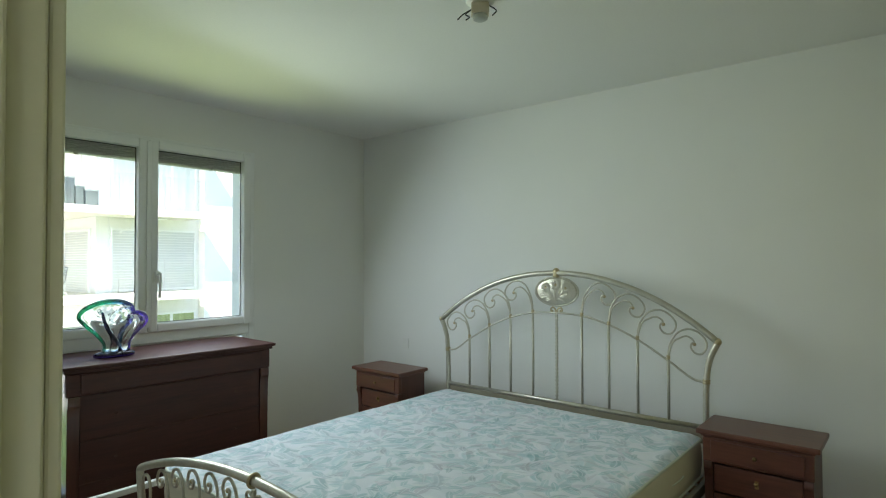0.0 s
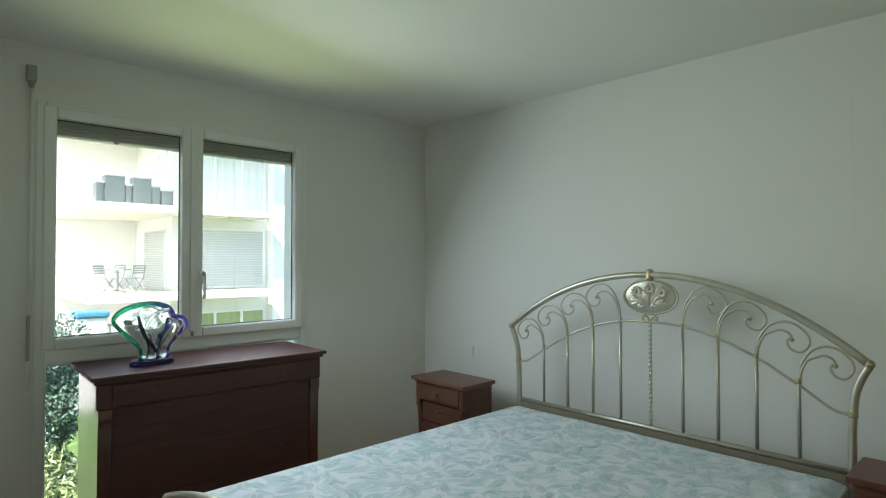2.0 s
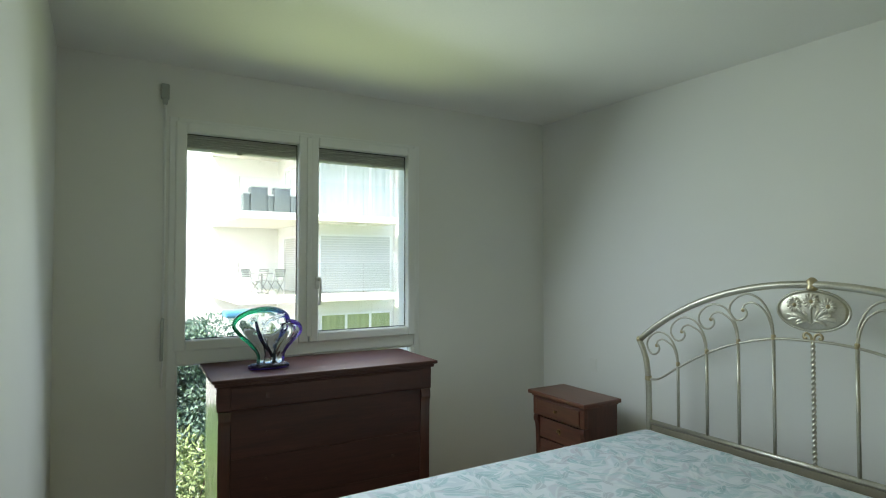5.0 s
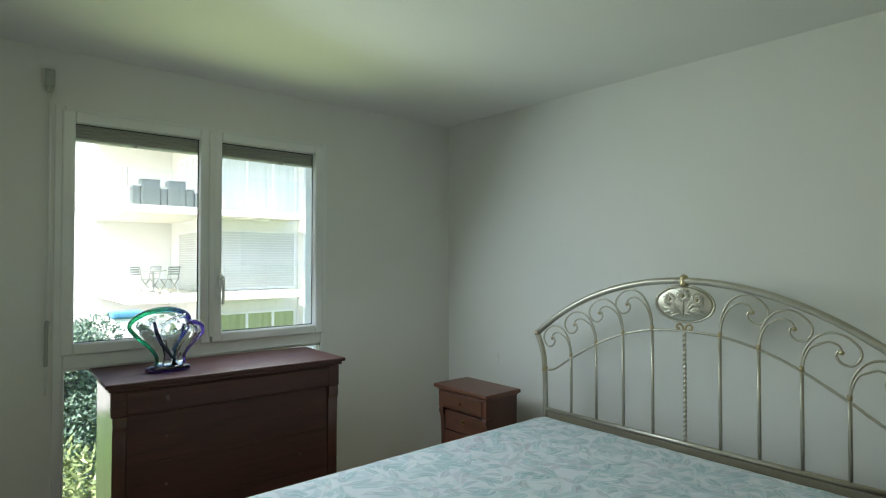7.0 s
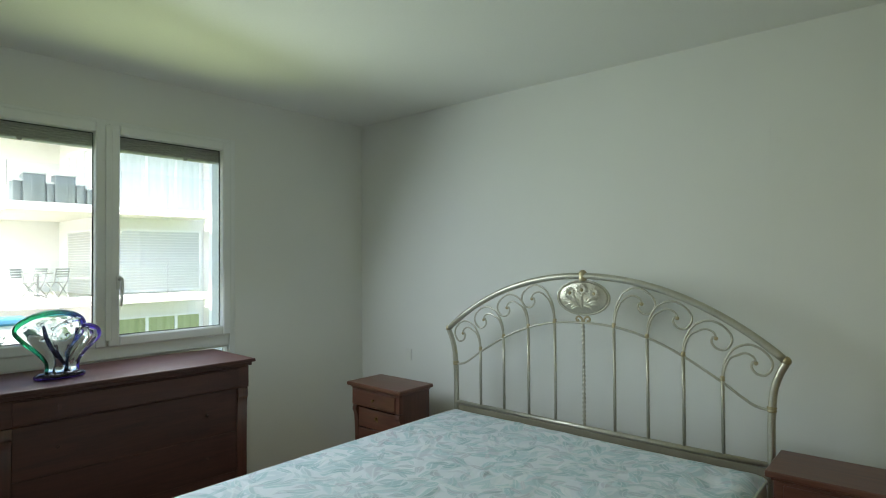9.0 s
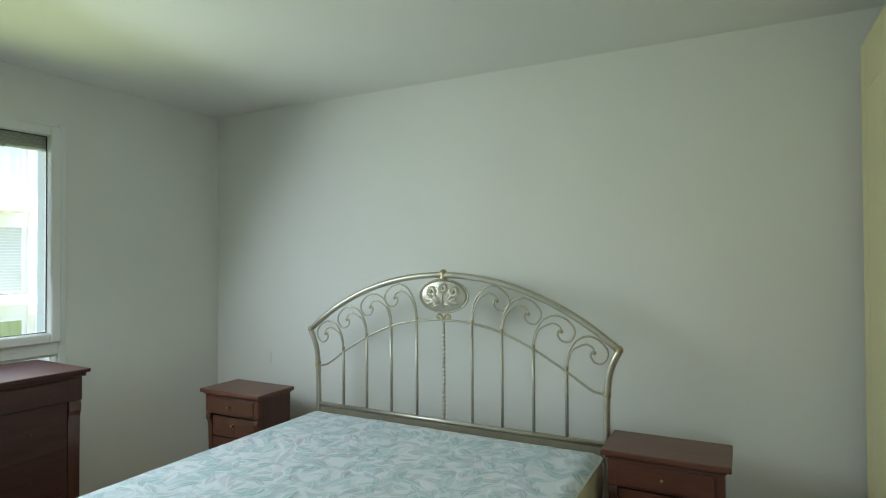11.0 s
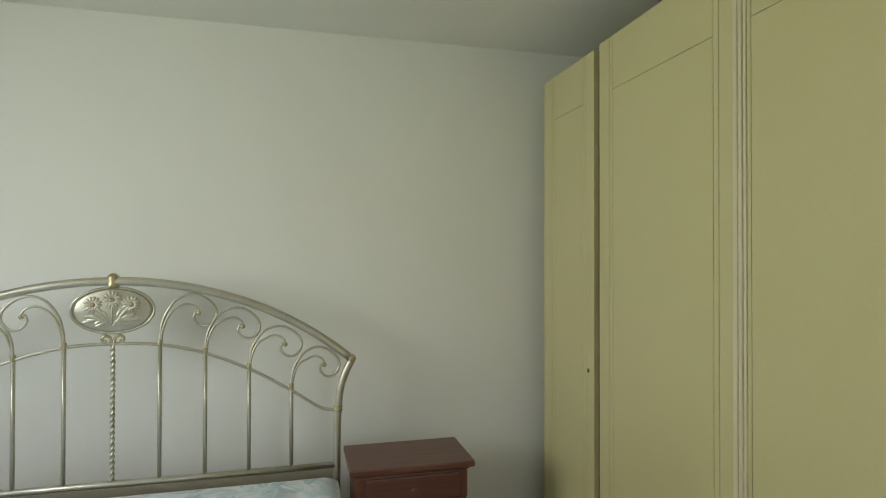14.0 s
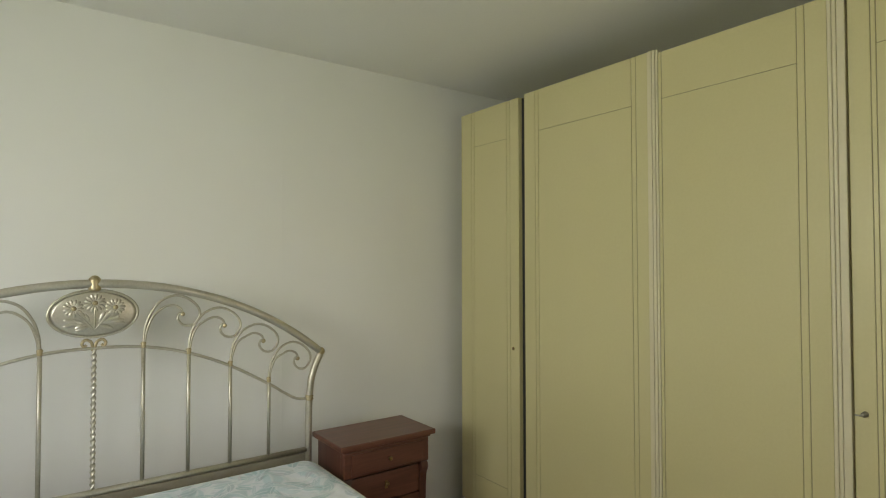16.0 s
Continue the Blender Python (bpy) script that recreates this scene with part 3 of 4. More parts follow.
u1 = wardrobe_unit(2.752, 3.236, "narrow yellow-cream lacquered wardrobe unit beside the wall")
wardrobe_door(u1, 2.756, 3.232, (3.140, 3.114), (2.848, 2.822), (2.848, 3.114), (2.800, 0.965))
u2 = wardrobe_unit(1.302, 2.716, "wide yellow-cream lacquered wardrobe unit with two doors")
wardrobe_door(u2, 2.000, 2.713, (2.638, 2.615), (2.077, 2.055), (2.077, 2.615), top=2.268)
wardrobe_door(u2, 1.353, 1.950, (1.936,), (1.441, 1.417), (1.441, 1.936), top=2.252)
for a, b, x in ((1.990, 1.999, -0.004), (1.974, 1.9895, -0.012), (1.961, 1.9735, -0.009), (1.951, 1.9605, -0.004)):
    part("moulding_strip", box(x, a, 0.072, 0.022, b, WTOP + 0.004, 0.002, 2), MOULD, u2, "rounded pale vertical moulding")
for a, b, x in ((1.340, 1.352, -0.003), (1.328, 1.3395, -0.001), (1.304, 1.3275, 0.001)):
    part("moulding_strip", box(x, a, 0.072, 0.022, b, WTOP - 0.01, 0.003, 2), MOULD, u2, "rounded pale vertical moulding")
# dark strip fills the gap; its colour stands in for the shade inside
part("gap_shade", box(0.020, 2.7165, 0.072, 0.044, 2.7515, WTOP - 0.004), DARK, u1, "black strip painted as the shade between the units")
u3 = wardrobe_unit(0.350, 1.300, "yellow-cream lacquered wardrobe unit with a metal knob")
wardrobe_door(u3, 0.83, 1.296, (1.238, 1.224), (0.92, 0.90), (0.92, 1.224), (1.268, 0.952), True)
wardrobe_door(u3, 0.36, 0.825, (0.77, 0.75), (0.44, 0.42), (0.44, 0.75))


# ---- bedside tables ----
def nightstand(m, label):
    """Two drawers: the upper one stands forward, the lower ones sit back between scrolled stiles."""
    w, d, h = 0.476, 0.296, 0.63
    t = thing("nightstand", m, label, "nightstand", "nightstands beside the bed")
    part("top", box(-0.006, -0.008, h - 0.024, w + 0.006, d, h, 0.005), REDWOOD, t)
    part("cornice", box(0.012, 0.010, h - 0.036, w - 0.012, d - 0.005, h - 0.0245, 0.003), REDWOOD, t)
    part("body", boxes([(0.022, 0.052, 0.06, 0.036, d - 0.008, h - 0.037), (w - 0.036, 0.052, 0.06, w - 0.022, d - 0.008, h - 0.037), (0.037, d - 0.022, 0.06, w - 0.037, d - 0.010, h - 0.037), (0.037, 0.055, 0.06, w - 0.037, d - 0.023, 0.075), (0.037, 0.052, 0.470, w - 0.037, d - 0.023, 0.482)]), REDWOOD_Z, t)
    part("frieze", box(0.018, 0.016, 0.480, w - 0.018, 0.051, h - 0.037, 0.006), REDWOOD, t)
    d1 = part("drawer", box(0.052, 0.010, 0.492, w - 0.052, 0.0155, h - 0.048, 0.004), REDWOOD, t)
    part("knob", lathe([(0.004, 0.011), (0.004, 0.0), (0.010, -0.004), (0.008, -0.011)], 12, at=(w / 2, 0, 0.537), axis="y"), BRASS, d1, "small brass knob", True)
    for z0, z1 in ((0.345, 0.468), (0.215, 0.338), (0.085, 0.208)):
        d2 = part("drawer", box(0.062, 0.034, z0, w - 0.062, 0.052, z1, 0.003), REDWOOD, t)
        part("knob", lathe([(0.004, 0.035), (0.004, 0.028), (0.010, 0.022), (0.008, 0.015)], 12, at=(w / 2, 0, (z0 + z1) / 2 + 0.012), axis="y"), BRASS, d2, "small brass knob", True)
        part("knob_plate", box(w / 2 - 0.008, 0.0325, (z0 + z1) / 2 - 0.012, w / 2 + 0.008, 0.0338, (z0 + z1) / 2 + 0.024, 0.0005), BRASS, d2)
    for x in (0.022, w - 0.058):
        prof = smooth_path([(0, 0.022, 0.478), (0, 0.016, 0.45), (0, 0.030, 0.41), (0, 0.036, 0.30), (0, 0.036, 0.18), (0, 0.026, 0.11), (0, 0.018, 0.065)], 4)
        bm = bmesh.new()
        cols = [[bm.verts.new((x + dx, y, z)) for dx, y in ((0, p.y), (0.036, p.y), (0.036, 0.051), (0, 0.051))] for p in prof for z in (p.z,)]
        for a, b in zip(cols, cols[1:]):
            for j in range(4):
                bm.faces.new((a[j], a[(j + 1) % 4], b[(j + 1) % 4], b[j]))
        bm.faces.new(cols[0])
        bm.faces.new(cols[-1][::-1])
        bmesh.ops.recalc_face_normals(bm, faces=bm.faces)
        part("stile", bm, REDWOOD_Z, t)
    part("plinth", box(0.012, 0.012, 0.0, w - 0.012, d - 0.006, 0.06, 0.004), REDWOOD, t)
    return t


ns = nightstand(pose(-3.232, 2.856, 0), "reddish-brown veneered nightstand with small brass knobs")
copy_thing(ns, pose(-0.798, 2.836, 0))["label"] = "dark reddish-brown nightstand touching the metal bed"


# ---- chest of drawers ----
def chest(m):
    """Front faces +x; local x runs from the back (0) to the front."""
    L, D, T = 1.150, 0.512, 0.895
    c = thing("chest_of_drawers", m, "wide dark mahogany chest of drawers under the window", "chest")
    part("top", box(0, 0, T - 0.018, D, L, T, 0.004), MAHOGANY, c)
    part("cornice", box(0.006, 0.014, T - 0.036, D - 0.014, L - 0.014, T - 0.0185, 0.004), MAHOGANY, c)
    part("side_panel", box(0.004, 0.034, 0.08, D - 0.065, 0.054, T - 0.037), MAHOGANY_Z, c)
    part("side_panel", box(0.004, L - 0.054, 0.08, D - 0.065, L - 0.034, T - 0.037), MAHOGANY_Z, c)
    part("back_panel", box(0.004, 0.055, 0.08, 0.018, L - 0.055, T - 0.037), MAHOGANY_Z, c)
    part("frieze", box(D - 0.064, 0.026, 0.742, D - 0.026, L - 0.026, T - 0.037, 0.006), MAHOGANY, c)
    d = part("drawer", box(D - 0.028, 0.085, 0.752, D - 0.019, L - 0.085, T - 0.046, 0.004), MAHOGANY, c)
    for yy in (0.25, L - 0.25):
        part("escutcheon", box(D - 0.0195, yy - 0.008, 0.79, D - 0.0178, yy + 0.008, 0.815, 0.0006), MAHOGANY_Z, d)
    for z0, z1 in ((0.5155, 0.739), (0.3045, 0.5145), (0.092, 0.3035)):
        d = part("drawer", box(D - 0.062, 0.088, z0, D - 0.042, L - 0.088, z1, 0.0008, 1), MAHOGANY, c)
        for yy in (0.25, L - 0.25):
            k = part("knob", lathe([(0.004, D - 0.043), (0.004, D - 0.037), (0.007, D - 0.034), (0.006, D - 0.030)], 12, at=(0, yy, (z0 + z1) / 2), axis="x"), MAHOGANY_Z, d, "small dark wooden knob", True)
    for y in (0.032, L - 0.086):
        prof = smooth_path([(D - 0.030, 0, 0.741), (D - 0.026, 0, 0.70), (D - 0.036, 0, 0.66), (D - 0.040, 0, 0.5), (D - 0.040, 0, 0.26), (D - 0.030, 0, 0.15), (D - 0.022, 0, 0.09)], 5)
        bm = bmesh.new()
        cols = [[bm.verts.new((x, y + dy, p.z)) for dy, x in ((0, p.x), (0.054, p.x), (0.054, D - 0.064), (0, D - 0.064))] for p in prof]
        for a, b in zip(cols, cols[1:]):
            for j in range(4):
                bm.faces.new((a[j], a[(j + 1) % 4], b[(j + 1) % 4], b[j]))
        bm.faces.new(cols[0])
        bm.faces.new(cols[-1][::-1])
        bmesh.ops.recalc_face_normals(bm, faces=bm.faces)
        part("stile", bm, MAHOGANY_Z, c)
    part("plinth", box(0.006, 0.020, 0.0, D - 0.016, L - 0.020, 0.079, 0.005), MAHOGANY, c)
    return c


chest(pose(-3.655, 0.977, 0, 0, 0, -2.2))


# ---- glass vase on the chest ----
def fan_vase(m):
    """A folded shell of thick glass: wide fan, smaller fan behind its flank, coloured rims, oval foot. Local y runs along the chest."""
    v = thing("glass_vase", m, "fan-shaped art glass vase with green and violet rim", "vase")
    foot = lathe([(0.090, 0.0), (0.108, 0.006), (0.108, 0.018), (0.092, 0.026), (0.055, 0.030)], 32)
    bmesh.ops.scale(foot, vec=(0.52, 1.0, 1.0), verts=foot.verts)
    part("foot", foot, VPURPLE, v, "deep violet oval foot", True)

    def lobe(outline, depth, lean, thick, yoff):
        """A solid fan: the outline's half widths by height, bowed towards the room and thinner in the middle."""
        bm = bmesh.new()
        nu = 15
        front, back = [], []
        for z, yl, yr, open_ in outline:
            rf, rb = [], []
            for i in range(nu):
                s = i / (nu - 1) * 2 - 1
                y = yoff + (yl + yr) / 2 + (yr - yl) / 2 * s
                bow = depth * open_ * (1 - s * s)
                wave = (0.008 * math.sin(5 * s + 27 * z) + 0.004 * math.sin(11 * s - 40 * z)) * open_
                th = thick * (0.6 + 0.4 * abs(s) + 0.35 * math.sin(4 * s + 30 * z)) + 0.014 * (1 - open_)
                rf.append(bm.verts.new((lean * z + bow + wave + th / 2, y, z)))
                rb.append(bm.verts.new((lean * z + bow + wave - th / 2, y, z)))
            front.append(rf)
            back.append(rb)
        k = len(front)
        for i in range(k - 1):
            for j in range(nu - 1):
                bm.faces.new((front[i][j], front[i][j + 1], front[i + 1][j + 1], front[i + 1][j]))
                bm.faces.new((back[i][j], back[i + 1][j], back[i + 1][j + 1], back[i][j + 1]))
            bm.faces.new((front[i][0], front[i + 1][0], back[i + 1][0], back[i][0]))
            bm.faces.new((front[i][-1], back[i][-1], back[i + 1][-1], front[i + 1][-1]))
        for j in range(nu - 1):
            bm.faces.new((front[0][j], back[0][j], back[0][j + 1], front[0][j + 1]))
            bm.faces.new((front[-1][j], front[-1][j + 1], back[-1][j + 1], back[-1][j]))
        bmesh.ops.recalc_face_normals(bm, faces=bm.faces)
        return bm

    part("fan", lobe([(0.028, -0.062, 0.034, 0), (0.060, -0.058, 0.030, 0.15), (0.100, -0.078, 0.034, 0.4), (0.145, -0.120, 0.056, 0.7), (0.185, -0.158, 0.082, 0.95), (0.215, -0.176, 0.098, 1.0), (0.240, -0.165, 0.090, 0.9), (0.262, -0.130, 0.068, 0.7), (0.280, -0.075, 0.030, 0.4)], 0.055, -0.05, 0.026, 0.0), VCLEAR, v, "clear glass body", True)
    part("side_fan", lobe([(0.028, 0.010, 0.070, 0), (0.070, 0.018, 0.074, 0.3), (0.110, 0.028, 0.098, 0.6), (0.150, 0.040, 0.138, 0.9), (0.180, 0.048, 0.154, 1.0), (0.205, 0.050, 0.146, 0.8), (0.222, 0.056, 0.110, 0.5)], 0.04, 0.14, 0.022, 0.0), VCLEAR, v, "clear glass body", True)
    rim = smooth_path([(0.012, -0.058, 0.030), (0.010, -0.060, 0.075), (0.014, -0.100, 0.125), (0.008, -0.152, 0.175), (-0.004, -0.178, 0.215), (0.004, -0.160, 0.250), (0.016, -0.105, 0.280), (0.022, -0.030, 0.292), (0.018, 0.040, 0.283), (0.006, 0.086, 0.258), (0.0, 0.100, 0.222), (0.006, 0.078, 0.185), (0.012, 0.048, 0.140), (0.014, 0.028, 0.090), (0.010, 0.026, 0.030)], 6)
    part("rim", tube(rim, lambda f: 0.007 + 0.006 * math.sin(math.pi * f), 10), RIM, v, "rim shading from green to violet", True)
    srim = smooth_path([(0.020, 0.068, 0.030), (0.026, 0.074, 0.085), (0.034, 0.112, 0.130), (0.040, 0.152, 0.172), (0.042, 0.150, 0.206), (0.040, 0.112, 0.228), (0.036, 0.080, 0.222)], 6)
    part("side_rim", tube(srim, lambda f: 0.006 + 0.005 * f, 10), VPURPLE, v, "violet rim", True)
    fold = smooth_path([(0.030, -0.075, 0.235), (0.040, -0.068, 0.190), (0.042, -0.045, 0.140), (0.034, -0.012, 0.095), (0.026, 0.012, 0.060)], 6)
    part("fold", tube(fold, lambda f: 0.006 + 0.005 * math.sin(math.pi * f), 10), VNAVY, v, "dark inner fold", True)
    rng = random.Random(21)
    for k in range(14):
        y, z = rng.uniform(-0.125, 0.055), rng.uniform(0.175, 0.262)
        part("bubble", ball((0.046 + 0.006 * rng.random(), y, z), rng.uniform(0.005, 0.0095), 10, squash=(0.7, 1.2, 1)), VCLEAR, v, smooth=True)
    swirl = smooth_path([(0.050, -0.028, 0.130), (0.056, -0.048, 0.175), (0.054, -0.030, 0.225), (0.046, 0.020, 0.252), (0.034, 0.070, 0.258)], 6)
    part("swirl", tube(swirl, lambda f: 0.004 + 0.006 * f, 10), VCLEAR, v, "clear raised swirl", True)
    stem = smooth_path([(0.010, -0.015, 0.028), (0.022, -0.012, 0.07), (0.030, -0.025, 0.11), (0.036, -0.03, 0.15)], 5)
    part("stem", tube(stem, lambda f: 0.020 - 0.010 * f, 12), VCLEAR, v, "thick clear stem", True)
    return v


fan_vase(pose(-3.335, 1.258, 0.895) @ Matrix.Diagonal((1.0, 0.95, 1.03, 1.0)))


# ---- metal bed ----
BX, BY = -1.675, 3.105
bed = thing("metal_bed", pose(BX, BY, 0), "champagne-silver wrought metal double bed with scrollwork", "bed")
PR = 0.0155


def arch_z(x, half, peak, shoulder):
    s = peak - shoulder
    R = (half * half + s * s) / (2 * s)
    return peak - R + math.sqrt(R * R - x * x)


CROSS = ((0.0, 1.094), (0.1645, 1.085), (0.329, 1.046), (0.4935, 0.976), (0.658, 0.880), (0.725, 0.834), (0.785, 0.799), (0.845, 0.790))


def cross_z(x):
    return min(CROSS, key=lambda p: abs(p[0] - abs(x)))[1]


def scroll(x0, z0, side, peak, k=1.0, y=0.0, r=0.0052):
    """Two strands rising from a bar to a height: one hooks to the scroll's eye, the other rolls round outside it."""
    p = peak
    outer = [(0.0, 0.0), (0.004, 0.28 * p), (0.020, 0.58 * p), (0.056, 0.87 * p), (0.110, p), (0.160, p - 0.014), (0.198, p - 0.050), (0.204, p - 0.088), (0.178, p - 0.122), (0.143, p - 0.120), (0.122, p - 0.095), (0.128, p - 0.072), (0.142, p - 0.074)]
    inner = [(0.004, 0.0), (0.010, 0.25 * p), (0.030, 0.54 * p), (0.064, p - 0.050), (0.098, p - 0.038), (0.130, p - 0.050), (0.141, p - 0.072)]
    out = []
    for pts, rr in ((outer, r), (inner, r * 0.92)):
        out.append(tube(smooth_path([(x0 + side * k * a, y, z0 + b) for a, b in pts], 5), rr, 8))
    return out, (x0 + side * k * 0.140, y, z0 + p - 0.076)


def headboard():
    hb = part("headboard", tube([(x, 0, arch_z(x, 0.899, 1.333, 1.000)) for x in (0.899 * i / 28 for i in range(-28, 29))], 0.0165, 14), SILVER, bed, smooth=True)
    for s in (-1, 1):
        pts = [(s * 0.842, 0, 0.0), (s * 0.842, 0, 0.45), (s * 0.843, 0, 0.70), (s * 0.847, 0, 0.80), (s * 0.856, 0, 0.88), (s * 0.877, 0, 0.945), (s * 0.897, 0, 0.985), (s * 0.903, 0, 1.002)]
        part("post", tube(smooth_path(pts, 5), PR, 12), SILVER, hb, smooth=True)
        part("shoulder_joint", ball((s * 0.901, 0, 1.000), 0.0195, 12), GOLDED, hb, "gold-rubbed joint", True)
        part("post_collar", lathe([(0.016, 0.783), (0.0195, 0.788), (0.0170, 0.793), (0.0170, 0.797), (0.0195, 0.802), (0.016, 0.807)], 14, at=(s * 0.846, 0, 0)), GOLDED, hb, "gold-rubbed collar", True)
    part("knob", lathe([(0.0165, 1.306), (0.021, 1.312), (0.021, 1.322), (0.018, 1.330), (0.0215, 1.342), (0.020, 1.352), (0.010, 1.362), (0.002, 1.364)], 18), GOLDED, hb, "gold-rubbed ball finial", True)
    part("bottom_rail", tube([(-0.845, 0, 0.562), (0.845, 0, 0.562)], 0.0125, 12), SILVER, hb, smooth=True)
    part("rail_strip", box(-0.840, -0.004, 0.480, 0.840, 0.006, 0.549, 0.002), STRIP, hb, "flat beige-gold strip")
    part("curved_rail", tube(smooth_path([(-x, 0, z) for x, z in CROSS[:0:-1]] + [(x, 0, z) for x, z in CROSS], 8), 0.0062, 8), SILVER, hb, smooth=True)
    for i in range(1, 5):
        for s in (-1, 1):
            x = s * 0.1645 * i
            z = cross_z(x) + (0.012, 0.012, 0.014, 0.022)[i - 1]
            b = part("bar", tube([(x, 0, 0.572), (x, 0, 0.8), (x, 0, z)], 0.0078, 10), SILVER, hb, smooth=True)
            part("bar_collar", lathe([(0.0075, z - 0.016), (0.0108, z - 0.012), (0.0088, z - 0.005), (0.0108, z + 0.002), (0.007, z + 0.008)], 12, at=(x, 0, 0)), GOLDED, b, "gold-rubbed collar", True)
            tubes, eye = scroll(x, z, s, (0.183, 0.165, 0.155, 0.152)[i - 1], (1.0, 1.0, 1.0, 0.94)[i - 1])
            for tb in tubes:
                part("scroll", tb, SILVER, b, smooth=True)
            part("scroll_eye", ball(eye, 0.0095, 10), GOLDED, b, "gold-rubbed scroll eye", True)
    # twisted centre bar
    tw = bmesh.new()
    seg, n = 10, 200
    rings = []
    for i in range(n + 1):
        z = 0.572 + (1.090 - 0.572) * i / n
        q0 = i / n * 2 * math.pi * 11.5
        ring_v = []
        for j in range(seg):
            q = 2 * math.pi * j / seg
            a, c = 0.0100 * math.cos(q), 0.0060 * math.sin(q)
            ring_v.append(tw.verts.new((a * math.cos(q0) - c * math.sin(q0), a * math.sin(q0) + c * math.cos(q0), z)))
        rings.append(ring_v)
    for a, b in zip(rings, rings[1:]):
        for j in range(seg):
            tw.faces.new((a[j], a[(j + 1) % seg], b[(j + 1) % seg], b[j]))
    tw.faces.new(rings[0][::-1])
    tw.faces.new(rings[-1])
    part("twisted_bar", tw, SILVER, hb, smooth=True)
    for s in (-1, 1):
        pts = [(s * 0.003, 0, 1.085), (s * 0.008, 0, 1.115), (s * 0.026, 0, 1.126), (s * 0.038, 0, 1.114), (s * 0.032, 0, 1.101), (s * 0.024, 0, 1.108)]
        part("small_scroll", tube(smooth_path(pts, 5), 0.0055, 8), GOLDED, hb, smooth=True)
    # oval medallion with flowers in relief
    cz, A, B = 1.222, 0.1435, 0.086
    med = part("medallion", tube([(A * math.cos(q), 0, cz + B * math.sin(q)) for q in (2 * math.pi * i / 64 for i in range(64))], 0.0055, 8, True), SILVER, hb, "oval flower medallion", True)
    disc = bmesh.new()
    prev = None
    for k in range(9):
        f = k / 8
        rr = [disc.verts.new((A * f * math.cos(q), -0.012 * (1 - f * f) - 0.002, cz + B * f * math.sin(q))) for q in (2 * math.pi * i / 48 for i in range(48))] if k else [disc.verts.new((0, -0.014, cz))]
        if prev and len(prev) == 1:
            for i in range(48):
                disc.faces.new((prev[0], rr[i], rr[(i + 1) % 48]))
        elif prev:
            for i in range(48):
                disc.faces.new((prev[i], rr[i], rr[(i + 1) % 48], prev[(i + 1) % 48]))
        prev = rr
    bk = disc.verts.new((0, 0.004, cz))
    for i in range(48):
        disc.faces.new((bk, prev[(i + 1) % 48], prev[i]))
    bmesh.ops.recalc_face_normals(disc, faces=disc.faces)
    part("oval_plate", disc, SILVER, med, smooth=True)

    def on_plate(x, z):
        f2 = (x / A) ** 2 + ((z - cz) / B) ** 2
        return (x, -0.012 * (1 - min(f2, 1.0)) - 0.0035, z)

    def petal(c, ang, ln, w, lift=0.008):
        bm = bmesh.new()
        e = Vector((math.cos(ang), 0, math.sin(ang)))
        n = Vector((-e.z, 0, e.x))
        base = [(0.1, 0.25), (0.55, 1.0), (0.9, 0.6), (1.0, 0.0), (0.9, -0.6), (0.55, -1.0), (0.1, -0.25)]
        top = bm.verts.new(Vector(c) + e * ln * 0.6 + Vector((0, -lift, 0)))
        vs = [bm.verts.new(Vector(c) + e * ln * a + n * w * b) for a, b in base]
        for a, b in zip(vs, vs[1:] + vs[:1]):
            bm.faces.new((top, b, a))
        bmesh.ops.recalc_face_normals(bm, faces=bm.faces)
        return bm

    for cx, dz, r in ((-0.066, 0.022, 0.034), (0.001, 0.040, 0.036), (0.067, 0.022, 0.034)):
        c = on_plate(cx, cz + dz)
        for i in range(13):
            part("petal", petal(c, 2 * math.pi * i / 13 + cx, r, 0.0070, 0.009), SILVER, med, smooth=True)
        part("flower_heart", ball(c, 0.0095, 10, squash=(1, 1.0, 1)), GOLDED, med, smooth=True)
        part("stem", tube(smooth_path([on_plate(cx, cz + dz - 0.012), on_plate(cx * 0.55, cz - 0.015), on_plate(0.0, cz - 0.062)], 5), 0.0032, 6), SILVER, med, smooth=True)
    for i, (ax, ang, ln) in enumerate(((-0.02, 2.75, 0.062), (0.02, 0.40, 0.062), (-0.01, 2.35, 0.072), (0.01, 0.80, 0.072), (-0.03, 3.1, 0.055), (0.03, 0.05, 0.055), (-0.005, 3.5, 0.06), (0.005, -0.35, 0.06), (-0.04, 2.9, 0.06), (0.04, 0.25, 0.06), (-0.055, 3.3, 0.045), (0.055, -0.15, 0.045), (-0.012, 2.0, 0.05), (0.012, 1.14, 0.05), (-0.03, 3.75, 0.04), (0.03, -0.6, 0.04), (-0.06, 2.3, 0.03), (0.06, 0.85, 0.03))):
        part("leaf", petal(on_plate(ax, cz - 0.040 + 0.004 * (i % 3)), ang, ln, 0.008), SILVER, med, smooth=True)


headboard()

FY = 1.075 - BY


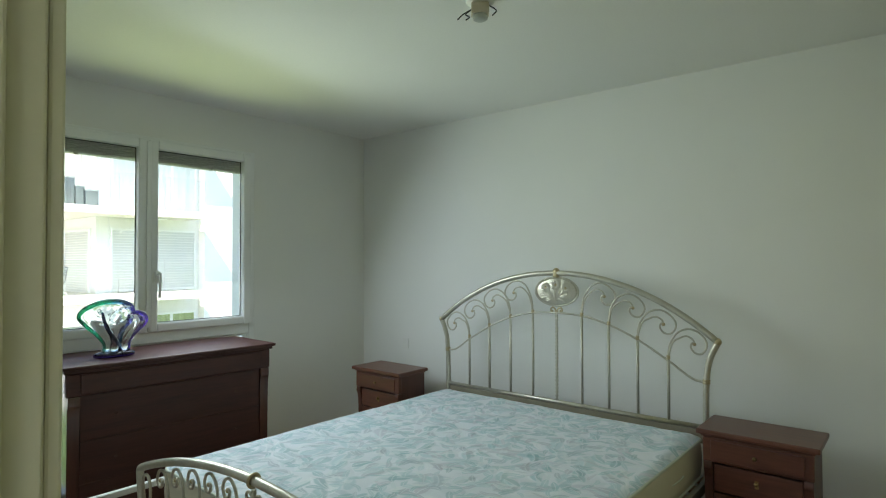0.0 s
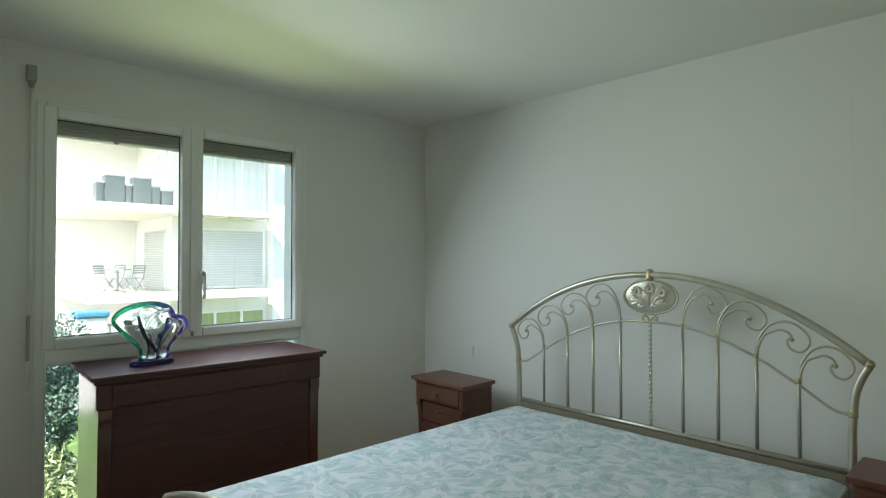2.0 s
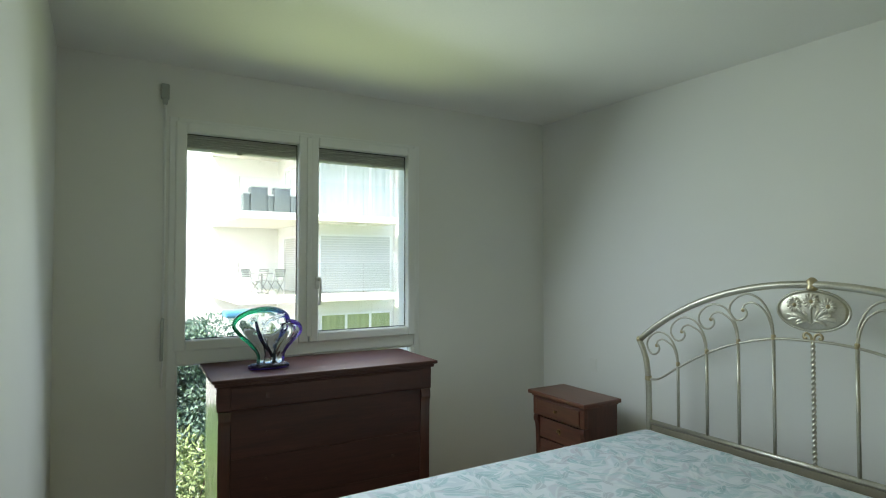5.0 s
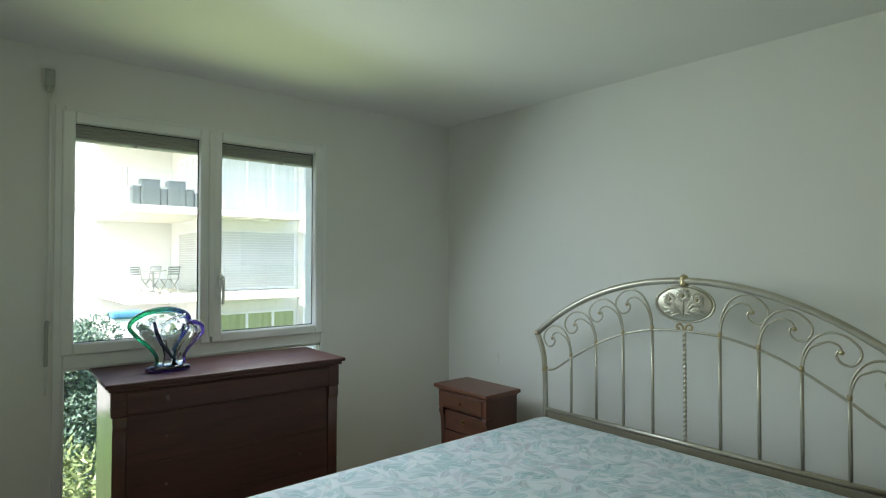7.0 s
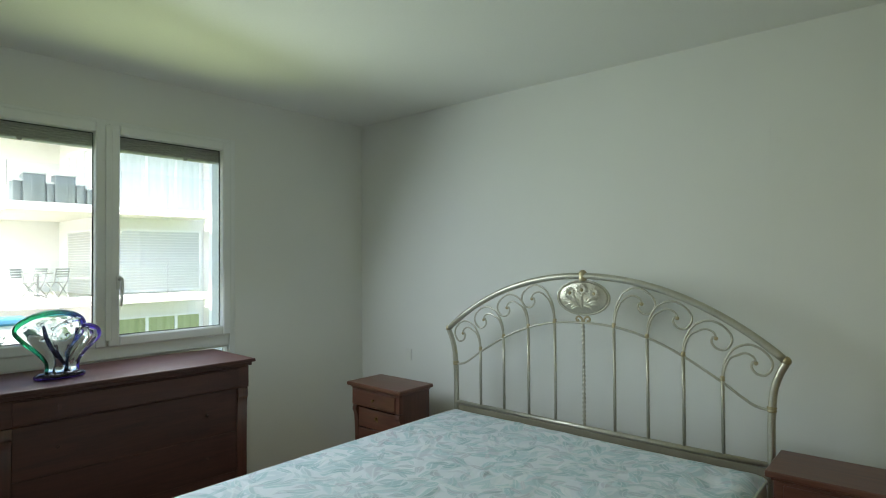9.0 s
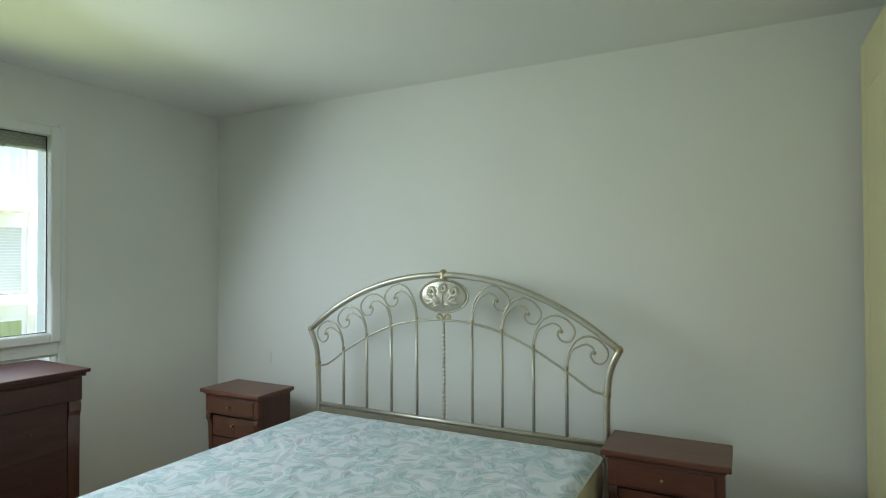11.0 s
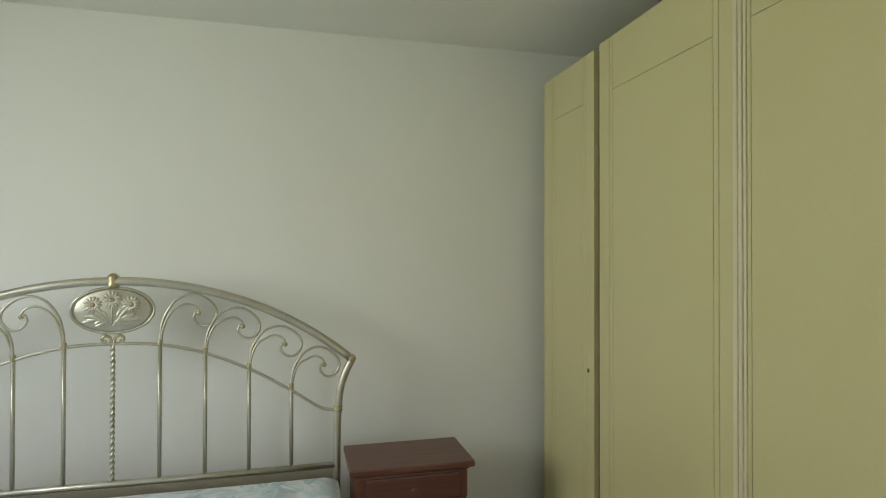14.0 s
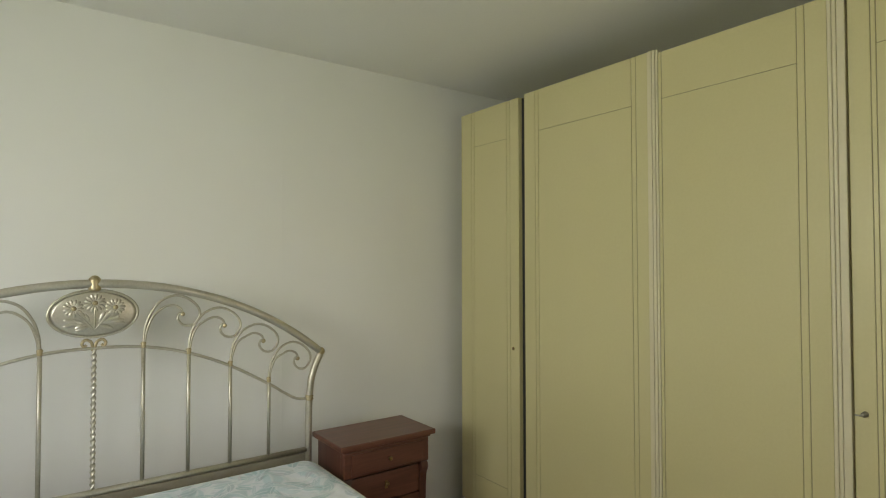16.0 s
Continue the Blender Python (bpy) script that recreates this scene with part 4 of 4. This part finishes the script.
def footboard():
    fb = part("footboard", tube([(x, FY, arch_z(x, 0.860, 0.690, 0.535)) for x in (0.860 * i / 26 for i in range(-26, 27))], 0.0165, 14), SILVER, bed, smooth=True)
    for s in (-1, 1):
        pts = [(s * 0.858, FY, 0.536), (s * 0.872, FY, 0.525), (s * 0.872, FY, 0.500), (s * 0.862, FY, 0.44), (s * 0.850, FY, 0.36), (s * 0.848, FY, 0.2), (s * 0.848, FY, 0.0)]
        part("post", tube(smooth_path(pts, 5), PR, 12), SILVER, fb, smooth=True)
        part("post_scroll", tube(smooth_path([(s * 0.846, FY, 0.44), (s * 0.838, FY, 0.50), (s * 0.80, FY, 0.515), (s * 0.775, FY, 0.48), (s * 0.772, FY, 0.42), (s * 0.775, FY, 0.30)], 5), 0.006, 8), SILVER, fb, smooth=True)
    part("lower_rail", tube([(-0.845, FY, 0.300), (0.845, FY, 0.300)], 0.0115, 10), SILVER, fb, smooth=True)
    part("clasp", tube([(0.0, FY + 0.021 * math.sin(q), 0.690 + 0.021 * math.cos(q)) for q in (2 * math.pi * i / 20 for i in range(20))], 0.006, 8, True), GOLDED, fb, smooth=True)
    part("centre_bar", tube([(0, FY, 0.31), (0, FY, 0.66)], 0.0085, 8), SILVER, fb, smooth=True)
    for s in (-1, 1):
        part("small_scroll", tube(smooth_path([(s * 0.004, FY, 0.61), (s * 0.012, FY, 0.638), (s * 0.032, FY, 0.646), (s * 0.044, FY, 0.632), (s * 0.036, FY, 0.618), (s * 0.026, FY, 0.626)], 5), 0.0055, 8), SILVER, fb, smooth=True)
    for i in range(1, 6):
        for s in (-1, 1):
            x = s * (0.10 + 0.128 * (i - 1))
            z = arch_z(min(abs(x) + 0.07, 0.85), 0.860, 0.690, 0.535) - 0.024 - 0.105
            b = part("bar", tube([(x, FY, 0.308), (x, FY, 0.38), (x, FY, z)], 0.0075, 8), SILVER, fb, smooth=True)
            part("bar_collar", lathe([(0.0075, z - 0.014), (0.0105, z - 0.010), (0.0085, z - 0.003), (0.0105, z + 0.004), (0.007, z + 0.009)], 12, at=(x, FY, 0)), GOLDED, b, "gold-rubbed collar", True)
            pts = [(0.0, 0.0), (0.002, 0.04), (0.014, 0.078), (0.045, 0.103), (0.080, 0.094), (0.094, 0.062), (0.080, 0.035), (0.056, 0.038), (0.050, 0.060), (0.064, 0.066)]
            part("scroll", tube(smooth_path([(x + s * a, FY, z + c) for a, c in pts], 5), 0.0058, 8), SILVER, b, smooth=True)
            part("scroll_eye", ball((x + s * 0.062, FY, z + 0.062), 0.009, 10), GOLDED, b, smooth=True)


footboard()
for s in (-1, 1):
    part("side_rail", box(s * 0.862 - 0.012, FY + 0.02, 0.285, s * 0.862 + 0.012, -0.02, 0.335, 0.004), SILVER, bed)
for i in range(14):
    part("slat", box(-0.845, FY + 0.10 + 0.14 * i, 0.312, 0.845, FY + 0.17 + 0.14 * i, 0.326, 0.002), PARQUET, bed, "springy plywood bed slat")

# slatted base whose pale edge shows past the footboard
base = thing("bed_rail", pose(-2.612, 1.80, 0), "loose pale metal bed rail beside the mattress", "rail")
part("bar", box(-0.014, -0.92, 0.412, 0.014, 0.90, 0.440, 0.006), PVC, base)
for yy in (-0.86, 0.84):
    part("leg", tube([(0, yy, 0.0), (0, yy, 0.413)], 0.012, 10), PVC, base, smooth=True)


# ---- mattress ----
def mattress():
    x0, x1, y0, y1, z0, z1 = -0.835, 0.835, -1.955, -0.035, 0.327, 0.528
    m = thing("mattress", pose(BX, BY, 0), "bare quilted mattress with teal and mauve leaf pattern", "mattress")
    nx, ny, rad = 84, 96, 0.055
    top = bmesh.new()
    grid = []
    for j in range(ny + 1):
        row = []
        for i in range(nx + 1):
            x, y = x0 + (x1 - x0) * i / nx, y0 + (y1 - y0) * j / ny
            dx, dy = min(x - x0, x1 - x), min(y - y0, y1 - y)
            # rounded plan corners
            if dx < rad and dy < rad:
                cx, cy = (x0 + rad if x < 0 else x1 - rad), (y0 + rad if y < (y0 + y1) / 2 else y1 - rad)
                v = Vector((x - cx, y - cy))
                lim = max(abs(v.x), abs(v.y))
                if v.length > 0:
                    v = v.normalized() * lim
                x, y = cx + v.x, cy + v.y
            e = min(dx, dy)
            drop = 0.016 * max(0.0, 1 - e / 0.07) ** 2.2
            puff = 0.0055 * noise.noise(Vector((x * 11, y * 11, 1))) + 0.0036 * noise.noise(Vector((x * 21, y * 21, 5)))
            sag = 0.006 * noise.noise(Vector((x * 1.7, y * 1.7, 9)))
            f = min(1.0, e / 0.05)
            row.append(top.verts.new((x, y, z1 + 0.012 - drop + (puff + sag) * f)))
        grid.append(row)
    for a, b in zip(grid, grid[1:]):
        for i in range(nx):
            top.faces.new((a[i], a[i + 1], b[i + 1], b[i]))
    part("quilted_top", top, FLORAL, m, "pale blue-green leaf-patterned quilted cover", True)

    def outline(off, z, n=8):
        pts = []
        for cx, cy, q0 in ((x1 - rad, y1 - rad, 0), (x0 + rad, y1 - rad, 90), (x0 + rad, y0 + rad, 180), (x1 - rad, y0 + rad, 270)):
            for i in range(n + 1):
                q = radians(q0 + 90 * i / n)
                pts.append((cx + (rad + off) * math.cos(q), cy + (rad + off) * math.sin(q), z))
        return pts

    side = bmesh.new()
    rings = [[side.verts.new(p) for p in outline(o, z)] for o, z in ((-0.03, z0), (0.0, z0 + 0.012), (0.007, z0 + 0.06), (0.009, z0 + 0.10), (0.006, z1 - 0.05), (0.0, z1 - 0.012), (-0.004, z1 - 0.006))]
    for a, b in zip(rings, rings[1:]):
        for j in range(len(a)):
            side.faces.new((a[j], a[(j + 1) % len(a)], b[(j + 1) % len(a)], b[j]))
    side.faces.new(rings[0][::-1])
    part("border", side, TICKING, m, "plain cream fabric border", True)
    for z in (z1 - 0.010, z0 + 0.012):
        part("piping", tube(outline(0.002, z), 0.0065, 8, True), PIPING, m, smooth=True)
    for s in (-1, 1):
        for yy in (-0.45, -1.5):
            x = s * 0.846
            part("handle", tube(smooth_path([(x, yy - 0.07, 0.43), (x + s * 0.010, yy - 0.03, 0.437), (x + s * 0.010, yy + 0.03, 0.437), (x, yy + 0.07, 0.43)], 4), 0.006, 8, flatten=0.5), PIPING, m, smooth=True)


mattress()

# ---- parquet strips, laid along the room ----
strip = box(-0.6, -0.0475, -0.012, 0.6, 0.0475, 0.0, 0.0015, 1)
strip_mesh = bpy.data.meshes.new("floor_strip")
strip.to_mesh(strip_mesh)
strip.free()
strip_mesh.materials.append(PARQUET)
for j in range(31):
    start = X0 - 0.4 * (j % 3)
    for i in range(5):
        a, b = max(start + 1.202 * i, X0), min(start + 1.202 * i + 1.2, X1)
        if b - a < 0.05:
            continue
        s = new("floor_strip", strip_mesh)
        s.location, s.scale = ((a + b) / 2, Y0 + 0.05 + 0.0965 * j, 0), ((b - a) / 1.2, 1, 1)
        s.parent = floor
structure("foundation", box(X0, -1.6, GROUND, X1 + 0.2, Y1 + 0.2, -0.2), RENDER, "white rendered lower storey wall")


# ---- outside: ground, garden, building ----
structure("ground", box(-400, -400, GROUND - 0.5, 400, 400, GROUND), GRASS, "mown green lawn")
structure("pavement", box(-24.0, -6.0, GROUND - 0.1, -17.9, 16.0, GROUND + 0.03), PAVING, "pale paved terrace before the building")


def leaf_cloud(name, centres, count, spread, size, width, material, parent, seed, up=0.3):
    """Many small folded leaves about the limb ends, in one mesh."""
    rng = np.random.default_rng(seed)
    verts, faces = [], []
    for k in range(count):
        c, r = centres[rng.integers(len(centres))]
        d = rng.normal(size=3)
        d /= np.linalg.norm(d)
        p = np.array(c) + d * r * rng.uniform(0.35, 1.0) ** 0.6 * np.array(spread)
        axis = rng.normal(size=3) + d * 0.8 + np.array((0, 0, up))
        axis /= np.linalg.norm(axis)
        side = np.cross(axis, rng.normal(size=3))
        side /= np.linalg.norm(side)
        nrm = np.cross(axis, side)
        ln, w = size * rng.uniform(0.7, 1.25), width * rng.uniform(0.8, 1.2)
        b = len(verts)
        for a, s, h in ((0, 0, 0), (0.45, 1, 0.15), (1, 0, -0.1), (0.45, -1, 0.15), (0.5, 0, 0)):
            verts.append(tuple(p + axis * ln * a + side * w * s * 0.5 + nrm * w * h))
        faces += [(b, b + 1, b + 4), (b + 1, b + 2, b + 4), (b + 2, b + 3, b + 4), (b + 3, b, b + 4)]
    me = bpy.data.meshes.new(name)
    me.from_pydata(verts, [], faces)
    me.materials.append(material)
    ob = new(name, me)
    ob.parent = parent
    return tagged(ob, "", "", "", "stuff")


def bush(m, h, r, label, seed, leaf, width, count, material):
    t = thing("laurel_bush", m, label, "bush")
    rng = random.Random(seed)
    ends = []
    for i in range(11):
        q, lean = rng.uniform(0, 6.28), rng.uniform(0.1, 0.85) * r
        top = (lean * math.cos(q), lean * math.sin(q), h * rng.uniform(0.55, 0.93))
        part("stem", tube(smooth_path([(0.05 * math.cos(q), 0.05 * math.sin(q), 0), (top[0] * 0.5, top[1] * 0.5, top[2] * 0.45), top], 4), lambda f: 0.022 - 0.016 * f, 6), BARK, t, smooth=True)
        ends.append((top, r * 0.42))
        ends.append(((top[0] * 0.7, top[1] * 0.7, top[2] * 0.6), r * 0.45))
    leaf_cloud("foliage", ends, count, (1, 1, 0.9), leaf, width, material, t, seed)
    return t


bush(pose(-7.6, 1.15, GROUND), 1.95, 0.95, "sunlit broad-leaved laurel bush in the garden", 3, 0.105, 0.036, 6500, LAUREL)
bush(pose(-7.9, 2.75, GROUND), 1.75, 0.9, "sunlit broad-leaved laurel bush in the garden", 4, 0.105, 0.036, 5200, LAUREL)

hedge = thing("hedge", pose(-11.2, 0.0, GROUND), "tall dense dark green garden hedge", "hedge")
hrng = random.Random(8)
pts = [((hrng.uniform(-0.7, 0.7), hrng.uniform(0.7, 2.32), hrng.uniform(0.15, 2.75)), hrng.uniform(0.3, 0.42)) for i in range(105)]
for i in range(3):
    part("trunk", tube([(0, 0.8 + 0.6 * i, 0), (0.1, 0.85 + 0.6 * i, 2.2)], lambda f: 0.05 - 0.03 * f, 6), BARK, hedge)
leaf_cloud("foliage", pts, 46000, (1, 1, 1), 0.085, 0.045, HEDGE, hedge, 12)

# neighbouring apartment building
FXB = -20.0
XB = -23.9
house = thing("apartment_building", pose(0, 0, 0), "white rendered apartment building with glass balconies", "building")
RY = 6.80
FLOORS = (-2.40, 0.385, 3.07, 5.82)
part("wall", boxes([(XB - 6, -14, GROUND, XB, RY, 8.6), (XB - 6, RY, GROUND, FXB, 16, 8.6)]), RENDER, house, "white rendered wall")
part("pier", box(FXB + 0.002, 10.14, GROUND, FXB + 0.45, 11.6, 8.6), RENDER, house)
part("roof", boxes([(XB - 6.3, -14.3, 8.6, XB + 0.4, 4.2, 8.95), (XB - 6.3, 4.2, 8.6, FXB + 1.3, 16.3, 8.95)]), SOFFIT, house)


def facade_window(y0, y1, z0, z1, x, kind, face="x"):
    w = part("window", ring(y0, z0, y1, z1, 0.06, x - 0.02, x + 0.07, 0.0), PVC, house)
    if kind == "shutter":
        n = int((z1 - z0 - 0.1) / 0.085)
        bm = bmesh.new()
        for i in range(n):
            zz = z0 + 0.07 + (z1 - z0 - 0.12) * i / n
            box(x + 0.004, y0 + 0.06, zz, x + 0.035, y1 - 0.06, zz + 0.070, 0, bm=bm)
        part("roller_shutter", bm, BLIND, w, "closed light grey slatted shutter")
    else:
        bm = bmesh.new()
        k = int((y1 - y0) / 0.09)
        cols = [[bm.verts.new((x + 0.026 + 0.012 * math.sin(i * 1.9), y0 + 0.06 + (y1 - y0 - 0.12) * i / k, z)) for z in (z0 + 0.06, z1 - 0.06)] for i in range(k + 1)]
        for a, b in zip(cols, cols[1:]):
            bm.faces.new((a[0], b[0], b[1], a[1]))
        part("curtain", bm, CURTAIN if kind == "curtain" else CURTAIN_G, w, "drawn curtain behind the pane")
        for yy in (y0 + (y1 - y0) * 0.35, y0 + (y1 - y0) * 0.69):
            part("mullion", box(x, yy - 0.045, z0 + 0.06, x + 0.065, yy + 0.045, z1 - 0.06), PVC, w)


for z, kind in ((FLOORS[1], "shutter"), (FLOORS[2], "curtain")):
    facade_window(7.20, 10.03, z + 0.03, z + 2.08, FXB, kind)
facade_window(7.25, 10.03, FLOORS[0] + 0.05, FLOORS[0] + 2.02, FXB, "green")
for z in FLOORS[:3]:
    facade_window(2.10, 3.28, z + 0.02, z + 2.03, XB, "shutter")
    facade_window(-2.4, -1.2, z + 0.02, z + 2.03, XB, "shutter")
# the return wall of the loggia: a closed shutter below, a glazed door above
RX0, RX1 = FXB - 2.85, FXB - 0.45
for z, kind in ((FLOORS[1], "shutter"), (FLOORS[2], "glazed")):
    top = z + 2.06
    w = part("window", boxes([(RX0, RY - 0.06, z, RX0 + 0.07, RY + 0.01, top), (RX1 - 0.07, RY - 0.06, z, RX1, RY + 0.01, top), (RX0 + 0.07, RY - 0.06, top - 0.07, RX1 - 0.07, RY + 0.01, top)]), PVC, house)
    if kind == "shutter":
        bm = bmesh.new()
        for i in range(24):
            zz = z + 0.02 + 1.96 * i / 24
            box(RX0 + 0.07, RY - 0.045, zz, RX1 - 0.07, RY - 0.01, zz + 0.058, 0, bm=bm)
        part("roller_shutter", bm, BLIND, w, "closed slatted shutter")
    else:
        for i in range(3):
            xa = RX0 + 0.07 + 0.753 * i
            part("casement", boxes([(xa, RY - 0.07, z, xa + 0.08, RY - 0.012, top - 0.07), (xa + 0.67, RY - 0.07, z, xa + 0.75, RY - 0.012, top - 0.07), (xa + 0.08, RY - 0.07, top - 0.15, xa + 0.67, RY - 0.012, top - 0.07), (xa + 0.08, RY - 0.07, z, xa + 0.67, RY - 0.012, z + 0.09)]), PVC, w)
            part("curtain", box(xa + 0.08, RY - 0.03, z + 0.09, xa + 0.67, RY - 0.02, top - 0.15), CURTAIN, w, "drawn grey curtain behind the pane")

for z in FLOORS[1:]:
    b = part("balcony", boxes([(FXB, 4.22, z - 0.24, FXB + 1.30, 9.73, z - 0.02), (XB, 4.22, z - 0.24, FXB, RY, z - 0.02)]), SOFFIT, house, "cantilevered balcony slab")
    for i in range(4):
        y0 = 4.24 + 1.372 * i
        part("glass_panel", box(FXB + 1.31, y0, z - 0.20, FXB + 1.322, y0 + 1.352, z + 1.05), AQUA, b, "pale aqua glass balustrade panel").visible_shadow = False
    part("glass_panel", box(FXB - 1.6, 4.205, z - 0.20, FXB + 1.29, 4.217, z + 1.05), AQUA, b, "pale aqua glass balustrade panel").visible_shadow = False
    part("edge_profile", box(FXB + 1.302, 4.22, z - 0.12, FXB + 1.308, 9.72, z - 0.02), PVC, b)
    part("soffit_lamp", lathe([(0.16, z - 0.30), (0.17, z - 0.27), (0.15, z - 0.241)], 16, at=(FXB + 0.6, 8.6, 0)), PVC, b)


def planter(m, w, d, h, label):
    t = thing("planter_box", m, label, "planter", "planters on the balcony")
    part("body", box(-d / 2, -w / 2, 0, d / 2, w / 2, h, 0.02), WICKER, t)
    part("lid", box(-d / 2 - 0.02, -w / 2 - 0.02, h, d / 2 + 0.02, w / 2 + 0.02, h + 0.05, 0.012), ROD, t)
    for k in range(6):
        part("slat", box(d / 2 + 0.001, -w / 2 + 0.04 + k * (w - 0.08) / 6, 0.03, d / 2 + 0.012, -w / 2 + 0.04 + (k + 0.8) * (w - 0.08) / 6, h - 0.03), WICKER, t)


BZ = FLOORS[2] - 0.02
for y, w, h in ((4.465, 0.20, 0.55), (4.855, 0.52, 0.77), (5.225, 0.16, 0.52), (5.585, 0.50, 0.77), (5.975, 0.22, 0.54), (6.30, 0.34, 0.44)):
    planter(pose(FXB + 0.95, y, BZ), w, 0.42, h, "grey woven balcony storage box")


def folding_chair(m):
    t = thing("folding_chair", m, "dark metal folding chair on the terrace", "chair", "terrace chairs")
    for s in (-0.2, 0.2):
        part("leg", tube([(0.22, s, 0), (-0.12, s, 0.46), (-0.2, s, 0.86)], 0.016, 6), FURNITURE, t)
        part("leg", tube([(-0.24, s * 0.9, 0), (0.20, s * 0.9, 0.46)], 0.016, 6), FURNITURE, t)
    for k in range(5):
        part("seat_slat", box(-0.16 + 0.078 * k, -0.2, 0.45, -0.10 + 0.078 * k, 0.2, 0.465), FURNITURE, t)
    for k in range(4):
        part("back_slat", box(-0.195 - 0.012 * k, -0.2, 0.60 + 0.07 * k, -0.18 - 0.012 * k, 0.2, 0.65 + 0.07 * k), FURNITURE, t)
    return t


def round_table(m):
    t = thing("garden_table", m, "small round dark metal garden table", "table")
    part("tabletop", lathe([(0.36, 0.71), (0.37, 0.72), (0.37, 0.735), (0.36, 0.74)], 24), FURNITURE, t)
    part("column", tube([(0, 0, 0.05), (0, 0, 0.71)], 0.03, 8), FURNITURE, t)
    for k in range(3):
        q = 2.1 * k
        part("leg", tube([(0, 0, 0.12), (0.15 * math.cos(q), 0.15 * math.sin(q), 0.08), (0.3 * math.cos(q), 0.3 * math.sin(q), 0.0)], 0.018, 6), FURNITURE, t)


CZ = FLOORS[1] - 0.02
fc = folding_chair(pose(FXB + 0.35, 5.62, CZ, 0, 0, 205))
copy_thing(fc, pose(FXB + 0.55, 4.72, CZ, 0, 0, 35))
copy_thing(fc, pose(FXB - 0.4, 5.25, CZ, 0, 0, -60))
round_table(pose(FXB + 0.3, 5.15, CZ))
copy_thing(fc, pose(-21.0, 5.05, GROUND + 0.03, 0, 0, 30))

trough = thing("planting_trough", pose(-18.5, 4.17, GROUND + 0.03), "tall white garden trough topped with blue sheeting", "trough")
part("body", box(-0.3, -0.36, 0.0, 0.3, 0.36, 2.36, 0.02), RENDER, trough)
part("cover", box(-0.36, -0.42, 2.36, 0.36, 0.42, 2.56, 0.06), BLUE, trough, "blue plastic sheet")
garden_wall = thing("garden_wall", pose(-18.4, 5.6, GROUND + 0.03), "low white rendered garden wall beside the trough", "wall")
part("body", box(-0.12, -0.95, 0.0, 0.12, 0.95, 2.10, 0.01), RENDER, garden_wall)
part("coping", box(-0.15, -0.97, 2.10, 0.15, 0.97, 2.145, 0.008), PAVING, garden_wall, "pale concrete coping")
pot = thing("flower_pot", pose(-18.4, 4.99, GROUND + 2.175), "small lime-green planter on the garden wall", "pot")
part("body", lathe([(0.06, 0.0), (0.085, 0.13), (0.09, 0.145), (0.078, 0.145), (0.07, 0.12)], 16), LIME, pot)


def pot_tower(m):
    """Terracotta pots stacked mouth to foot, with a ball on top."""
    t = thing("pot_tower", m, "stacked terracotta garden pots on the paving", "ornament")
    for z, r in ((0.0, 0.15), (0.20, 0.12), (0.37, 0.09)):
        part("pot", lathe([(r * 0.62, z), (r * 0.92, z + r * 1.05), (r, z + r * 1.08), (r, z + r * 1.32), (r * 0.85, z + r * 1.34)], 16), CLAY, t, smooth=True)
    part("finial", ball((0, 0, 0.54), 0.055, 12), CLAY, t, smooth=True)


def spotted_ball(m):
    """A dark ball with pale spots, held by three bent iron legs."""
    t = thing("garden_ball", m, "dark pale-spotted ball on a thin iron stand", "ornament")
    part("ball", ball((0, 0, 0.60), 0.21, 20), IRON, t, "dark ball", True)
    for k in range(3):
        q = 0.4 + 2.09 * k
        part("leg", tube(smooth_path([(0.13 * math.cos(q), 0.13 * math.sin(q), 0.44), (0.06 * math.cos(q), 0.06 * math.sin(q), 0.25), (0.16 * math.cos(q), 0.16 * math.sin(q), 0.0)], 5), 0.012, 6), IRON, t, smooth=True)
    for q, e in ((0.1, 0.5), (0.7, 0.1), (-0.5, 0.2), (0.3, -0.4), (-0.2, -0.1), (-0.7, -0.4), (0.9, 0.6), (-0.4, 0.8)):
        d = Vector((math.cos(e) * math.cos(q), math.cos(e) * math.sin(q), math.sin(e)))
        part("spot", ball(Vector((0, 0, 0.60)) + d * 0.203, 0.026, 8, squash=(0.6, 1, 1)), PVC, t, smooth=True)


pot_tower(pose(-18.0, 4.03, GROUND + 0.03))
spotted_ball(pose(-18.0, 4.17, GROUND + 0.03, 0, 0, -14))
